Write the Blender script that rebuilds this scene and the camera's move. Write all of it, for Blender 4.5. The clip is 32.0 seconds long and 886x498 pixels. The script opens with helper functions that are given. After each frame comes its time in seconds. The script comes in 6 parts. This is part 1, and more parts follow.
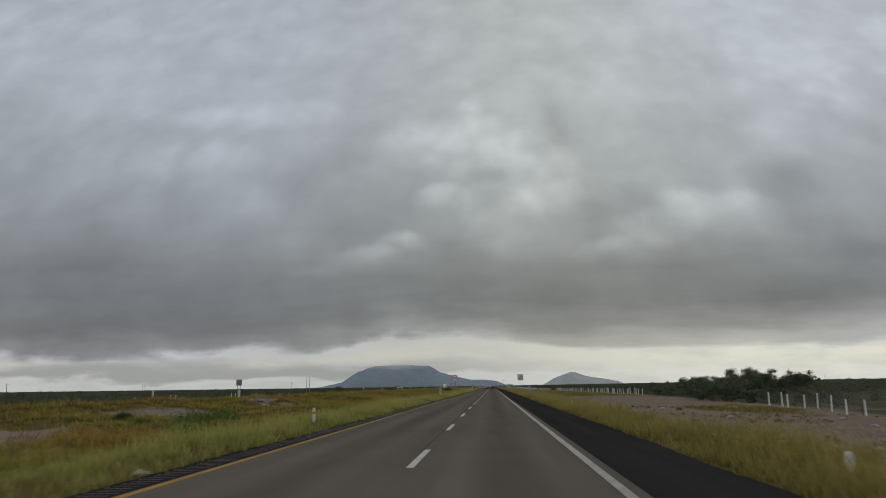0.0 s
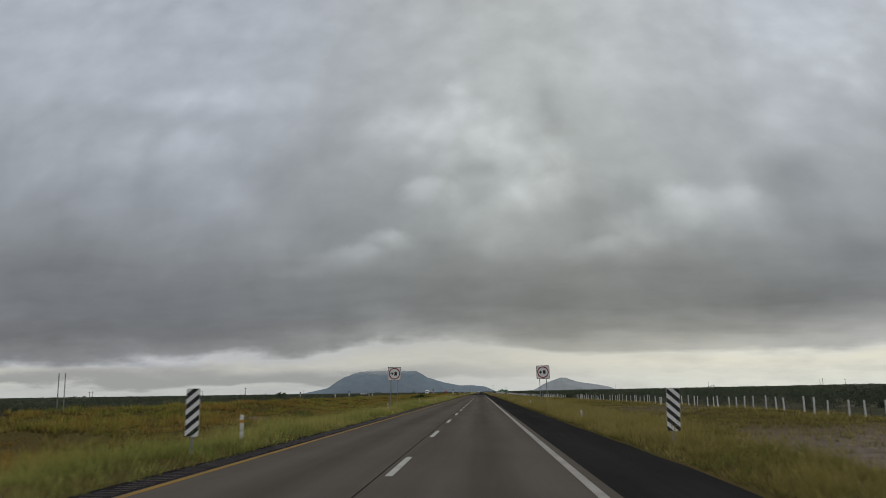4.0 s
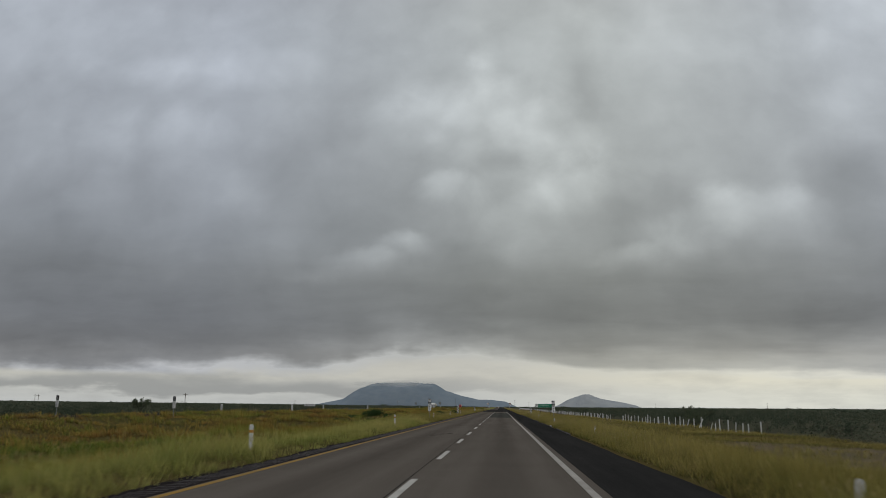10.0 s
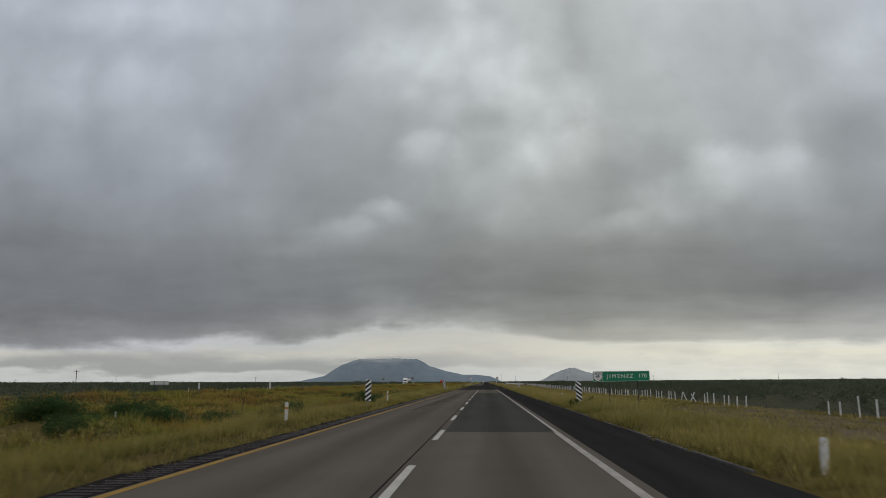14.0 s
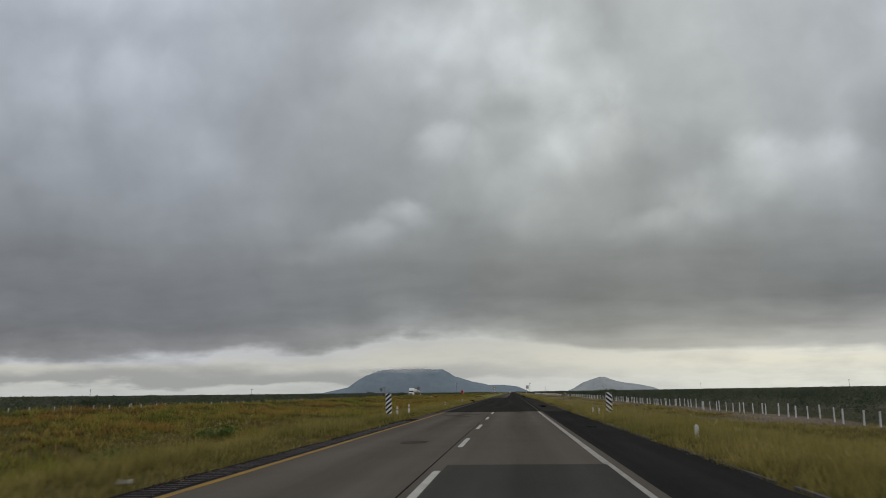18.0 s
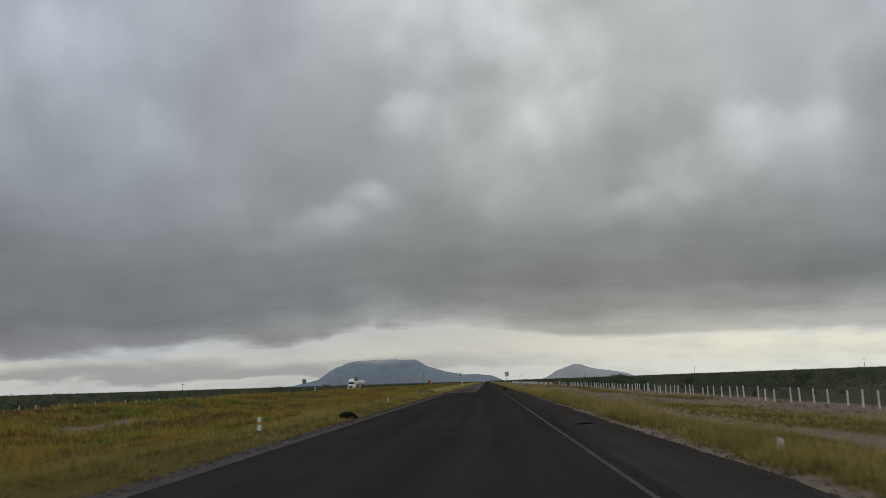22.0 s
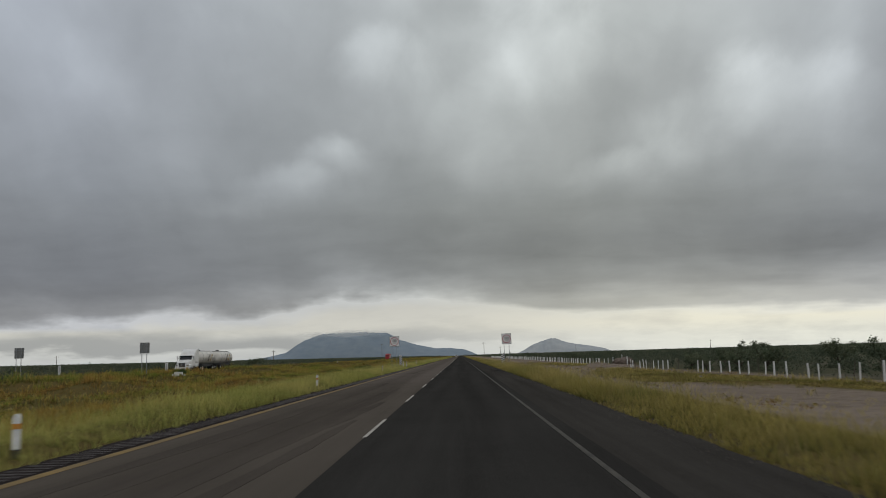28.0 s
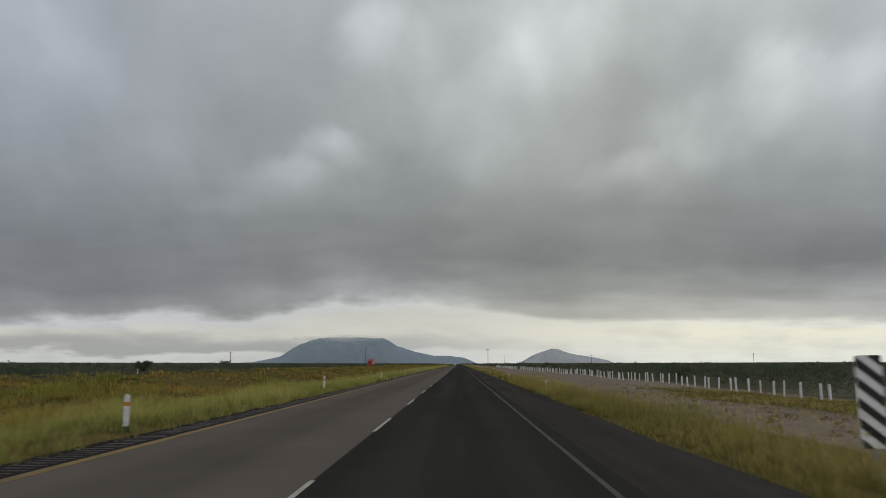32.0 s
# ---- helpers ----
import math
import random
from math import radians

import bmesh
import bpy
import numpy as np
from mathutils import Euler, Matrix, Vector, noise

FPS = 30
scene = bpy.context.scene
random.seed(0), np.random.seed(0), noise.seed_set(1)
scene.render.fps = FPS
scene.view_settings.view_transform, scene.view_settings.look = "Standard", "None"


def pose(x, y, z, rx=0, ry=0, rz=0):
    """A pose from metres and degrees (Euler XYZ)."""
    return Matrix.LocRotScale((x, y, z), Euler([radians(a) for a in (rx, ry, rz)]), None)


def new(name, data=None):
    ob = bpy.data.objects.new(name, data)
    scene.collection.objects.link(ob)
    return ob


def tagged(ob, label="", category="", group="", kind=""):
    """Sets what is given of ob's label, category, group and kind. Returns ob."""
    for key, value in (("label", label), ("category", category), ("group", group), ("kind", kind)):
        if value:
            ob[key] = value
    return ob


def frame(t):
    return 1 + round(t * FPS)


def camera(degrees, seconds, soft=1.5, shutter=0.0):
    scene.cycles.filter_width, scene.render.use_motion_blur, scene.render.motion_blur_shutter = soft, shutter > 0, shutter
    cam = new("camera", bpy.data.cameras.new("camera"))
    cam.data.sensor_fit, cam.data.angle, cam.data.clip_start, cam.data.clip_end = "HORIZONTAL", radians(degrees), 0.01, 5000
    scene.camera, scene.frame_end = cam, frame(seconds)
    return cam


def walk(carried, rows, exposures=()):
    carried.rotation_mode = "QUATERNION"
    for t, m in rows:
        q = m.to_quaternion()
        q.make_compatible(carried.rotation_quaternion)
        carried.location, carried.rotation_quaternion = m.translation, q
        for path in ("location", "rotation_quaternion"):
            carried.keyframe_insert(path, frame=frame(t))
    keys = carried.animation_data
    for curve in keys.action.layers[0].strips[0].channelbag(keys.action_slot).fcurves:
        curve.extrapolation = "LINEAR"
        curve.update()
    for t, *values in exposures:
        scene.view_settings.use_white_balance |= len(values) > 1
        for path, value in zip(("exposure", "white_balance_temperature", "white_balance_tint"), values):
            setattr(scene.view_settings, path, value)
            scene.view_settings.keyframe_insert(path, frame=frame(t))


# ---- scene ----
cam = camera(58.0, 32.0, soft=0.5, shutter=0.2)


def eye(x, y, yaw, pitch, roll, z=1.55):
    """The camera over the road: heading left, tilt up and lean in degrees."""
    return pose(x, y, z, 90 + pitch, 0, yaw) @ pose(0, 0, 0, 0, 0, roll)


PATH = [
    (0, eye(-0.07, 0.00, 3.32, 9.78, -0.92)),
    (1, eye(-0.04, 23.70, 3.33, 9.70, 0.26)),
    (2, eye(0.01, 47.40, 3.87, 10.54, -0.50)),
    (3, eye(0.01, 71.10, 3.23, 9.70, -0.82)),
    (3.5, eye(0.04, 82.95, 2.72, 9.91, -0.75)),
    (5.5, eye(0.15, 130.35, 2.47, 10.50, -1.63)),
    (6, eye(0.18, 142.20, 3.07, 9.95, -2.13)),
    (6.5, eye(0.19, 154.05, 3.04, 10.14, -1.34)),
    (7, eye(0.21, 165.90, 2.81, 9.84, -0.68)),
    (8, eye(0.20, 189.60, 4.07, 10.28, -0.89)),
    (9, eye(0.18, 213.30, 3.43, 10.44, -0.39)),
    (10, eye(0.15, 237.00, 4.18, 11.14, 0.55)),
    (11, eye(0.08, 260.70, 3.73, 11.47, 0.12)),
    (12, eye(-0.02, 284.40, 4.30, 11.26, -0.25)),
    (12.5, eye(-0.10, 296.25, 3.92, 10.80, -0.82)),
    (13, eye(-0.18, 308.10, 3.73, 9.80, -1.41)),
    (14, eye(-0.32, 331.80, 2.97, 9.44, -0.26)),
    (15, eye(-0.38, 355.50, 4.30, 9.40, 0.36)),
    (15.5, eye(-0.33, 367.35, 4.04, 9.59, -0.52)),
    (17.5, eye(-0.16, 414.75, 4.69, 9.57, -1.18)),
    (18, eye(-0.16, 426.60, 4.77, 10.20, -0.75)),
    (19, eye(-0.15, 450.30, 4.05, 9.72, -0.93)),
    (20, eye(-0.14, 474.00, 3.73, 9.83, -2.27)),
    (21, eye(-0.16, 497.70, 3.92, 9.23, -1.41)),
    (22, eye(-0.16, 521.40, 2.77, 9.48, -1.93)),
    (23, eye(-0.10, 545.10, 0.73, 9.41, -1.20)),
    (24, eye(0.05, 568.80, 1.68, 9.56, -1.27)),
    (24.8, eye(0.17, 587.76, 2.35, 8.31, -1.03)),
    (25, eye(0.21, 592.50, 1.84, 8.26, -0.93)),
    (25.5, eye(0.18, 604.35, 1.95, 8.72, -0.62)),
    (27.5, eye(0.06, 651.75, 1.38, 8.16, -1.51)),
    (28, eye(0.03, 663.60, 1.01, 7.60, -1.55)),
    (29, eye(-0.03, 687.30, 1.12, 8.55, -0.92)),
    (30, eye(-0.05, 711.00, 0.50, 10.01, -1.15)),
    (30.5, eye(-0.03, 722.85, 0.67, 9.23, -1.19)),
    (31, eye(-0.00, 734.70, 1.10, 8.97, -0.50)),
    (31.5, eye(0.04, 746.55, 1.28, 9.27, -0.75)),
    (32, eye(0.07, 758.40, 1.13, 8.16, -0.03)),
]
walk(cam, PATH, exposures=[(0, -0.04), (7, -0.04), (10, -0.09), (12, -0.14), (13, -0.06), (14, 0.0), (22, 0.0), (25, 0.07), (28, 0.10), (32, 0.10)])

# ---- sky and light ----
W = bpy.data.worlds.new("overcast_sky")
scene.world = W
W.use_nodes = True


class Nodes:
    """Short hand for building node trees."""

    def __init__(self, tree):
        self.t = tree
        tree.nodes.clear()

    def add(self, kind, inputs=None, op=None, clamp=None, ease=None, rgb=None, attribute=None):
        n = self.t.nodes.new(kind)
        if op:
            n.operation = op
        if clamp:
            n.use_clamp = True
        if ease:
            n.interpolation_type = ease
        if rgb:
            n.data_type, n.blend_type = "RGBA", rgb
        if attribute:
            n.attribute_name = attribute
        for a, b in (inputs or {}).items():
            if isinstance(b, bpy.types.NodeSocket):
                self.t.links.new(b, n.inputs[a])
            else:
                n.inputs[a].default_value = b
        return n

    def math(self, op, a, b=0.0, clamp=False):
        return self.add("ShaderNodeMath", {0: a, 1: b}, op=op, clamp=clamp).outputs[0]

    def vec(self, op, a, b=(0, 0, 0)):
        return self.add("ShaderNodeVectorMath", {0: a, 1: b}, op=op)

    def noise(self, vector, scale, detail=3.0, rough=0.5, distortion=0.0):
        return self.add("ShaderNodeTexNoise", inputs={"Vector": vector, "Scale": scale, "Detail": detail, "Roughness": rough, "Distortion": distortion}).outputs[0]

    def span(self, v, a, b, lo=0.0, hi=1.0, kind="LINEAR"):
        return self.add("ShaderNodeMapRange", {0: v, 1: a, 2: b, 3: lo, 4: hi}, ease=kind).outputs[0]

    def mix(self, f, a, b, blend="MIX"):
        n = self.add("ShaderNodeMix", rgb=blend)
        for i, v in ((0, f), (6, a), (7, b)):
            if isinstance(v, bpy.types.NodeSocket):
                self.t.links.new(v, n.inputs[i])
            else:
                n.inputs[i].default_value = v if i == 0 else (*v[:3], 1)
        return n.outputs[2]

    def ramp(self, f, stops):
        n = self.add("ShaderNodeValToRGB", inputs={0: f})
        e = n.color_ramp.elements
        while len(e) < len(stops):
            e.new(0.5)
        for k, (p, c) in zip(e, stops):
            k.position, k.color = p, (*c, 1)
        return n.outputs[0]


SUN_ELEVATION, SUN_TURN = 58.0, 150.0
n = Nodes(W.node_tree)
way = n.add("ShaderNodeTexCoord").outputs["Generated"]
sep = n.add("ShaderNodeSeparateXYZ", inputs={0: way})
up = sep.outputs[2]
rise = n.math("DIVIDE", up, n.vec("LENGTH", n.vec("MULTIPLY", way, (1, 1, 0)).outputs[0]).outputs["Value"])
turn = n.math("DIVIDE", sep.outputs[0], n.math("MAXIMUM", sep.outputs[1], 0.15))
veil = n.ramp(n.math("MULTIPLY", up, 1.0, True), [(0.0, (0.545, 0.56, 0.548)), (0.018, (0.57, 0.577, 0.548)), (0.034, (0.60, 0.59, 0.53)), (0.060, (0.56, 0.55, 0.50)), (0.10, (0.64, 0.65, 0.63)), (0.2, (0.70, 0.73, 0.74)), (0.42, (0.80, 0.84, 0.87)), (0.6, (0.74, 0.76, 0.78)), (1.0, (0.80, 0.82, 0.84))])
# a long grey bank low over the plain, thicker on the side of the median
flat = n.add("ShaderNodeCombineXYZ", {0: turn, 1: n.math("MULTIPLY", rise, 4.5), 2: 0.0}).outputs[0]
wisp = n.noise(flat, 5.5, 5.0, 0.55)
level = n.math("ADD", rise, n.math("MULTIPLY", n.math("SUBTRACT", wisp, 0.5), 0.050))
bank = n.math("MULTIPLY", n.span(level, 0.012, 0.018, 0.0, 1.0, "SMOOTHSTEP"), n.span(level, 0.022, 0.042, 1.0, 0.0, "SMOOTHSTEP"))
bank = n.math("MULTIPLY", bank, n.span(turn, -0.16, 0.10, 0.85, 0.06))
veil = n.mix(n.math("MULTIPLY", n.span(turn, -0.05, 0.3, 0.0, 1.0), n.span(rise, 0.05, 0.14, 1.0, 0.42)), veil, n.mix(1.0, veil, (1.36, 1.335, 1.23), "MULTIPLY"))
veil = n.mix(bank, veil, (0.315, 0.323, 0.318))
thin = n.math("MULTIPLY", n.span(n.noise(flat, 9.0, 5.0, 0.6), 0.45, 0.72), n.span(rise, 0.0, 0.12, 0.42, 0.0))
veil = n.mix(thin, veil, (0.34, 0.345, 0.335))
sky = n.add("ShaderNodeTexSky")
sky.sky_type, sky.sun_disc, sky.dust_density = "NISHITA", False, 3.0
sky.sun_elevation, sky.sun_rotation = radians(SUN_ELEVATION), radians(SUN_TURN)
clear = n.mix(1.0, sky.outputs[0], (0.10, 0.10, 0.10), "MULTIPLY")
both = n.mix(0.94, clear, veil)
n.add("ShaderNodeOutputWorld", inputs={0: n.add("ShaderNodeBackground", inputs={0: both, 1: 1.0}).outputs[0]})

sun = new("sun", bpy.data.lights.new("sun", "SUN"))
sun.data.energy, sun.data.angle, sun.data.color = 0.82, radians(25), (1.0, 0.97, 0.92)
sun.matrix_world = pose(0, 0, 900, 90 - SUN_ELEVATION, 0, 180 - SUN_TURN)

# ---- materials ----


def material(name):
    m = bpy.data.materials.new(name)
    m.use_nodes = True
    return m, Nodes(m.node_tree)


def principled(k, colour, rough=0.7, metal=0.0, bump=None, strength=0.3, distance=0.02, extra=None):
    s = k.add("ShaderNodeBsdfPrincipled", inputs={"Base Color": colour if isinstance(colour, bpy.types.NodeSocket) else (*colour, 1), "Roughness": rough, "Metallic": metal, **(extra or {})})
    if bump is not None:
        b = k.add("ShaderNodeBump", inputs={"Strength": strength, "Distance": distance, "Height": bump})
        k.t.links.new(b.outputs[0], s.inputs["Normal"])
    k.add("ShaderNodeOutputMaterial", inputs={0: s.outputs[0]})
    return s


def surface(name, a, b, scale=3.0, fine=40.0, rough=0.6, metal=0.0, strength=0.2, spread=(0.35, 0.65)):
    """Two tones by a coarse noise, mottled by a fine one, with fine relief."""
    m, k = material(name)
    p = k.add("ShaderNodeTexCoord").outputs["Object"]
    big, small = k.noise(p, scale, 4.0, 0.6), k.noise(p, fine, 3.0, 0.6)
    c = k.mix(k.span(big, *spread), a, b)
    c = k.mix(k.span(small, 0.3, 0.75, 0.0, 0.35), c, tuple(v * 0.55 for v in a))
    principled(k, c, k.span(small, 0.3, 0.7, max(rough - 0.1, 0.05), min(rough + 0.1, 1.0)), metal, small, strength, 0.01, {"Specular IOR Level": 0.08 if rough >= 0.7 else 0.5})
    return m


def where(k):
    return k.add("ShaderNodeNewGeometry").outputs["Position"]


def asphalt(name, base, other, stone, tracks, oil, rough=0.85, bleached=None):
    """Rolled asphalt: stone grain, long stains along the travel, wheel tracks at the given x, dark drip line at oil; bleached: y from and to, and the paler tone beyond."""
    m, k = material(name)
    p = where(k)
    long = k.vec("MULTIPLY", p, (1.0, 0.035, 1.0)).outputs[0]
    c = k.mix(k.span(k.noise(long, 1.1, 4.0, 0.6), 0.35, 0.68), base, other)
    if bleached:
        along = k.add("ShaderNodeSeparateXYZ", inputs={0: k.vec("ADD", p, k.vec("MULTIPLY", k.add("ShaderNodeTexNoise", inputs={"Vector": p, "Scale": 0.3}).outputs["Color"], (0, 9.0, 0)).outputs[0]).outputs[0]}).outputs[1]
        c = k.mix(k.span(along, bleached[0], bleached[1], 0.0, 0.85, "SMOOTHSTEP"), c, bleached[2])
    c = k.mix(k.span(k.noise(p, 0.23, 5.0, 0.62), 0.45, 0.75, 0.0, 0.35), c, tuple(v * 0.7 for v in base))
    x = k.add("ShaderNodeSeparateXYZ", inputs={0: p}).outputs[0]
    for centre, width, strength, tone in [(t, 0.42, 0.30, tuple(v * 1.28 for v in other)) for t in tracks] + [(o, 0.5, 0.42, tuple(v * 0.58 for v in base)) for o in oil]:
        d = k.math("DIVIDE", k.math("ABSOLUTE", k.math("SUBTRACT", x, centre)), width)
        f = k.math("MULTIPLY", k.span(d, 0.0, 1.6, 1.0, 0.0, "SMOOTHSTEP"), k.span(k.noise(long, 0.8, 3.0), 0.25, 0.7, 0.4 * strength, strength))
        c = k.mix(f, c, tone)
    grit = k.noise(p, 55.0, 2.0, 0.7)
    c = k.mix(k.span(grit, 0.5, 0.78, 0.0, 0.55), c, stone)
    c = k.mix(k.span(grit, 0.2, 0.45, 0.4, 0.0), c, tuple(v * 0.4 for v in base))
    principled(k, c, rough, 0.0, grit, 0.35, 0.012, {"Specular IOR Level": 0.0})
    return m


M = {}
M["asphalt_old"] = asphalt("asphalt_old", (0.109, 0.093, 0.076), (0.140, 0.121, 0.100), (0.205, 0.182, 0.152), (-4.6, -2.7, -0.7, 1.15), (0.2, -3.65))
M["asphalt_new"] = asphalt("asphalt_new", (0.029, 0.0275, 0.025), (0.041, 0.039, 0.0355), (0.066, 0.062, 0.056), (-4.6, -2.7, -0.7, 1.15), ())
M["asphalt_patch"] = asphalt("asphalt_patch", (0.060, 0.059, 0.050), (0.078, 0.076, 0.065), (0.12, 0.115, 0.10), (-0.7, 1.15), (0.2,))
M["asphalt_black"] = asphalt("asphalt_black", (0.024, 0.0235, 0.022), (0.036, 0.0345, 0.032), (0.066, 0.062, 0.058), (), ())
M["asphalt_edge"] = asphalt("asphalt_edge", (0.022, 0.0185, 0.0175), (0.034, 0.0285, 0.027), (0.068, 0.06, 0.055), (), ())
M["asphalt_grey"] = asphalt("asphalt_grey", (0.034, 0.031, 0.0275), (0.054, 0.050, 0.044), (0.10, 0.093, 0.082), (), ())
M["asphalt_brown"] = asphalt("asphalt_brown", (0.070, 0.060, 0.049), (0.098, 0.084, 0.069), (0.15, 0.13, 0.11), (-2.5,), (-4.6, -3.7), bleached=(700, 735, (0.128, 0.108, 0.093)))
M["white_line"] = surface("white_line", (0.58, 0.55, 0.49), (0.42, 0.40, 0.35), 1.2, 30.0, 0.7)
M["edge_paint"] = surface("edge_paint", (0.46, 0.425, 0.37), (0.29, 0.27, 0.235), 1.2, 30.0, 0.7)
M["worn_yellow"] = surface("worn_yellow", (0.25, 0.165, 0.058), (0.13, 0.095, 0.052), 0.8, 25.0, 0.7)
M["worn_line"] = surface("worn_line", (0.085, 0.077, 0.064), (0.042, 0.039, 0.034), 1.6, 30.0, 0.75)
M["yellow_line"] = surface("yellow_line", (0.36, 0.205, 0.030), (0.23, 0.145, 0.045), 0.8, 25.0, 0.7)
M["tyre_mark"] = asphalt("tyre_mark", (0.066, 0.058, 0.049), (0.088, 0.077, 0.066), (0.13, 0.12, 0.10), (), ())
M["tyre_faint"] = asphalt("tyre_faint", (0.060, 0.051, 0.043), (0.083, 0.071, 0.059), (0.13, 0.113, 0.096), (), ())
M["silt"] = surface("silt", (0.15, 0.138, 0.132), (0.08, 0.073, 0.070), 1.5, 30.0, 0.9)
M["gravel"] = surface("gravel", (0.095, 0.083, 0.074), (0.055, 0.049, 0.045), 1.3, 22.0, 0.95, 0.0, 0.7)
M["white_paint"] = surface("white_paint", (0.80, 0.79, 0.76), (0.68, 0.67, 0.64), 4.0, 60.0, 0.55)
M["white_concrete"] = surface("white_concrete", (0.84, 0.83, 0.80), (0.66, 0.65, 0.61), 5.0, 45.0, 0.85, 0.0, 0.4)
M["orange_band"] = surface("orange_band", (0.62, 0.24, 0.03), (0.55, 0.30, 0.05), 8.0, 60.0, 0.4)
M["dark_band"] = surface("dark_band", (0.035, 0.033, 0.03), (0.06, 0.055, 0.05), 8.0, 60.0, 0.6)
M["galvanised"] = surface("galvanised", (0.42, 0.43, 0.44), (0.30, 0.31, 0.32), 6.0, 50.0, 0.45, 0.7, 0.1)
M["sign_back"] = surface("sign_back", (0.30, 0.30, 0.29), (0.22, 0.22, 0.21), 5.0, 40.0, 0.5, 0.5, 0.1)
M["sign_white"] = surface("sign_white", (0.90, 0.89, 0.87), (0.83, 0.82, 0.80), 2.5, 50.0, 0.4, 0.0, 0.05)
M["sign_black"] = surface("sign_black", (0.014, 0.014, 0.015), (0.022, 0.022, 0.022), 3.0, 50.0, 0.4, 0.0, 0.05)
M["sign_red"] = surface("sign_red", (0.33, 0.014, 0.026), (0.27, 0.012, 0.022), 3.0, 50.0, 0.4, 0.0, 0.05)
M["sign_green"] = surface("sign_green", (0.006, 0.26, 0.13), (0.008, 0.21, 0.105), 2.0, 50.0, 0.4, 0.0, 0.05)
M["rubber"] = surface("rubber", (0.010, 0.010, 0.010), (0.018, 0.017, 0.016), 6.0, 40.0, 0.9, 0.0, 0.5)
M["rust_steel"] = surface("rust_steel", (0.10, 0.07, 0.05), (0.055, 0.045, 0.04), 9.0, 60.0, 0.8, 0.3, 0.4)
M["wood_pole"] = surface("wood_pole", (0.15, 0.12, 0.095), (0.095, 0.08, 0.065), 2.0, 30.0, 0.9, 0.0, 0.5)
M["bark"] = surface("bark", (0.085, 0.066, 0.05), (0.045, 0.037, 0.03), 7.0, 40.0, 0.95, 0.0, 0.8)
M["stone"] = surface("stone", (0.36, 0.34, 0.31), (0.23, 0.21, 0.19), 3.0, 25.0, 0.9, 0.0, 0.6)
M["earth_clod"] = surface("earth_clod", (0.19, 0.15, 0.12), (0.12, 0.096, 0.078), 3.0, 25.0, 0.95, 0.0, 0.6)
M["truck_white"] = surface("truck_white", (0.80, 0.79, 0.76), (0.72, 0.70, 0.67), 1.0, 30.0, 0.3, 0.0, 0.03)
M["truck_red"] = surface("truck_red", (0.42, 0.03, 0.03), (0.34, 0.025, 0.03), 1.0, 30.0, 0.35, 0.0, 0.03)
M["tank_skin"] = surface("tank_skin", (0.74, 0.71, 0.65), (0.62, 0.58, 0.52), 0.6, 20.0, 0.35, 0.0, 0.05)
M["chrome"] = surface("chrome", (0.62, 0.62, 0.63), (0.50, 0.50, 0.51), 3.0, 40.0, 0.18, 1.0, 0.02)
M["dark_metal"] = surface("dark_metal", (0.03, 0.03, 0.032), (0.055, 0.053, 0.05), 4.0, 40.0, 0.6, 0.4, 0.1)
M["decal_brown"] = surface("decal_brown", (0.085, 0.045, 0.03), (0.06, 0.035, 0.025), 3.0, 40.0, 0.4)
M["decal_gold"] = surface("decal_gold", (0.50, 0.34, 0.10), (0.42, 0.28, 0.08), 3.0, 40.0, 0.4)


def make_apron():
    """Damp dark gravel with pale silt washed over it in long streaks."""
    m, k = material("washed_gravel")
    p = where(k)
    run = k.noise(k.vec("MULTIPLY", p, (1.0, 0.32, 1.0)).outputs[0], 0.75, 5.0, 0.6, 0.6)
    grit = k.noise(p, 24.0, 3.0, 0.65)
    c = k.mix(k.span(run, 0.44, 0.60), (0.052, 0.045, 0.042), (0.20, 0.185, 0.175))
    c = k.mix(k.span(grit, 0.4, 0.75, 0.0, 0.5), c, (0.10, 0.09, 0.083))
    principled(k, c, 0.85, 0.0, grit, 0.7, 0.02, {"Specular IOR Level": 0.15})
    return m


M["washed_gravel"] = make_apron()


def make_glass():
    m, k = material("dark_glass")
    principled(k, (0.012, 0.014, 0.016), 0.06)
    return m


M["dark_glass"] = make_glass()


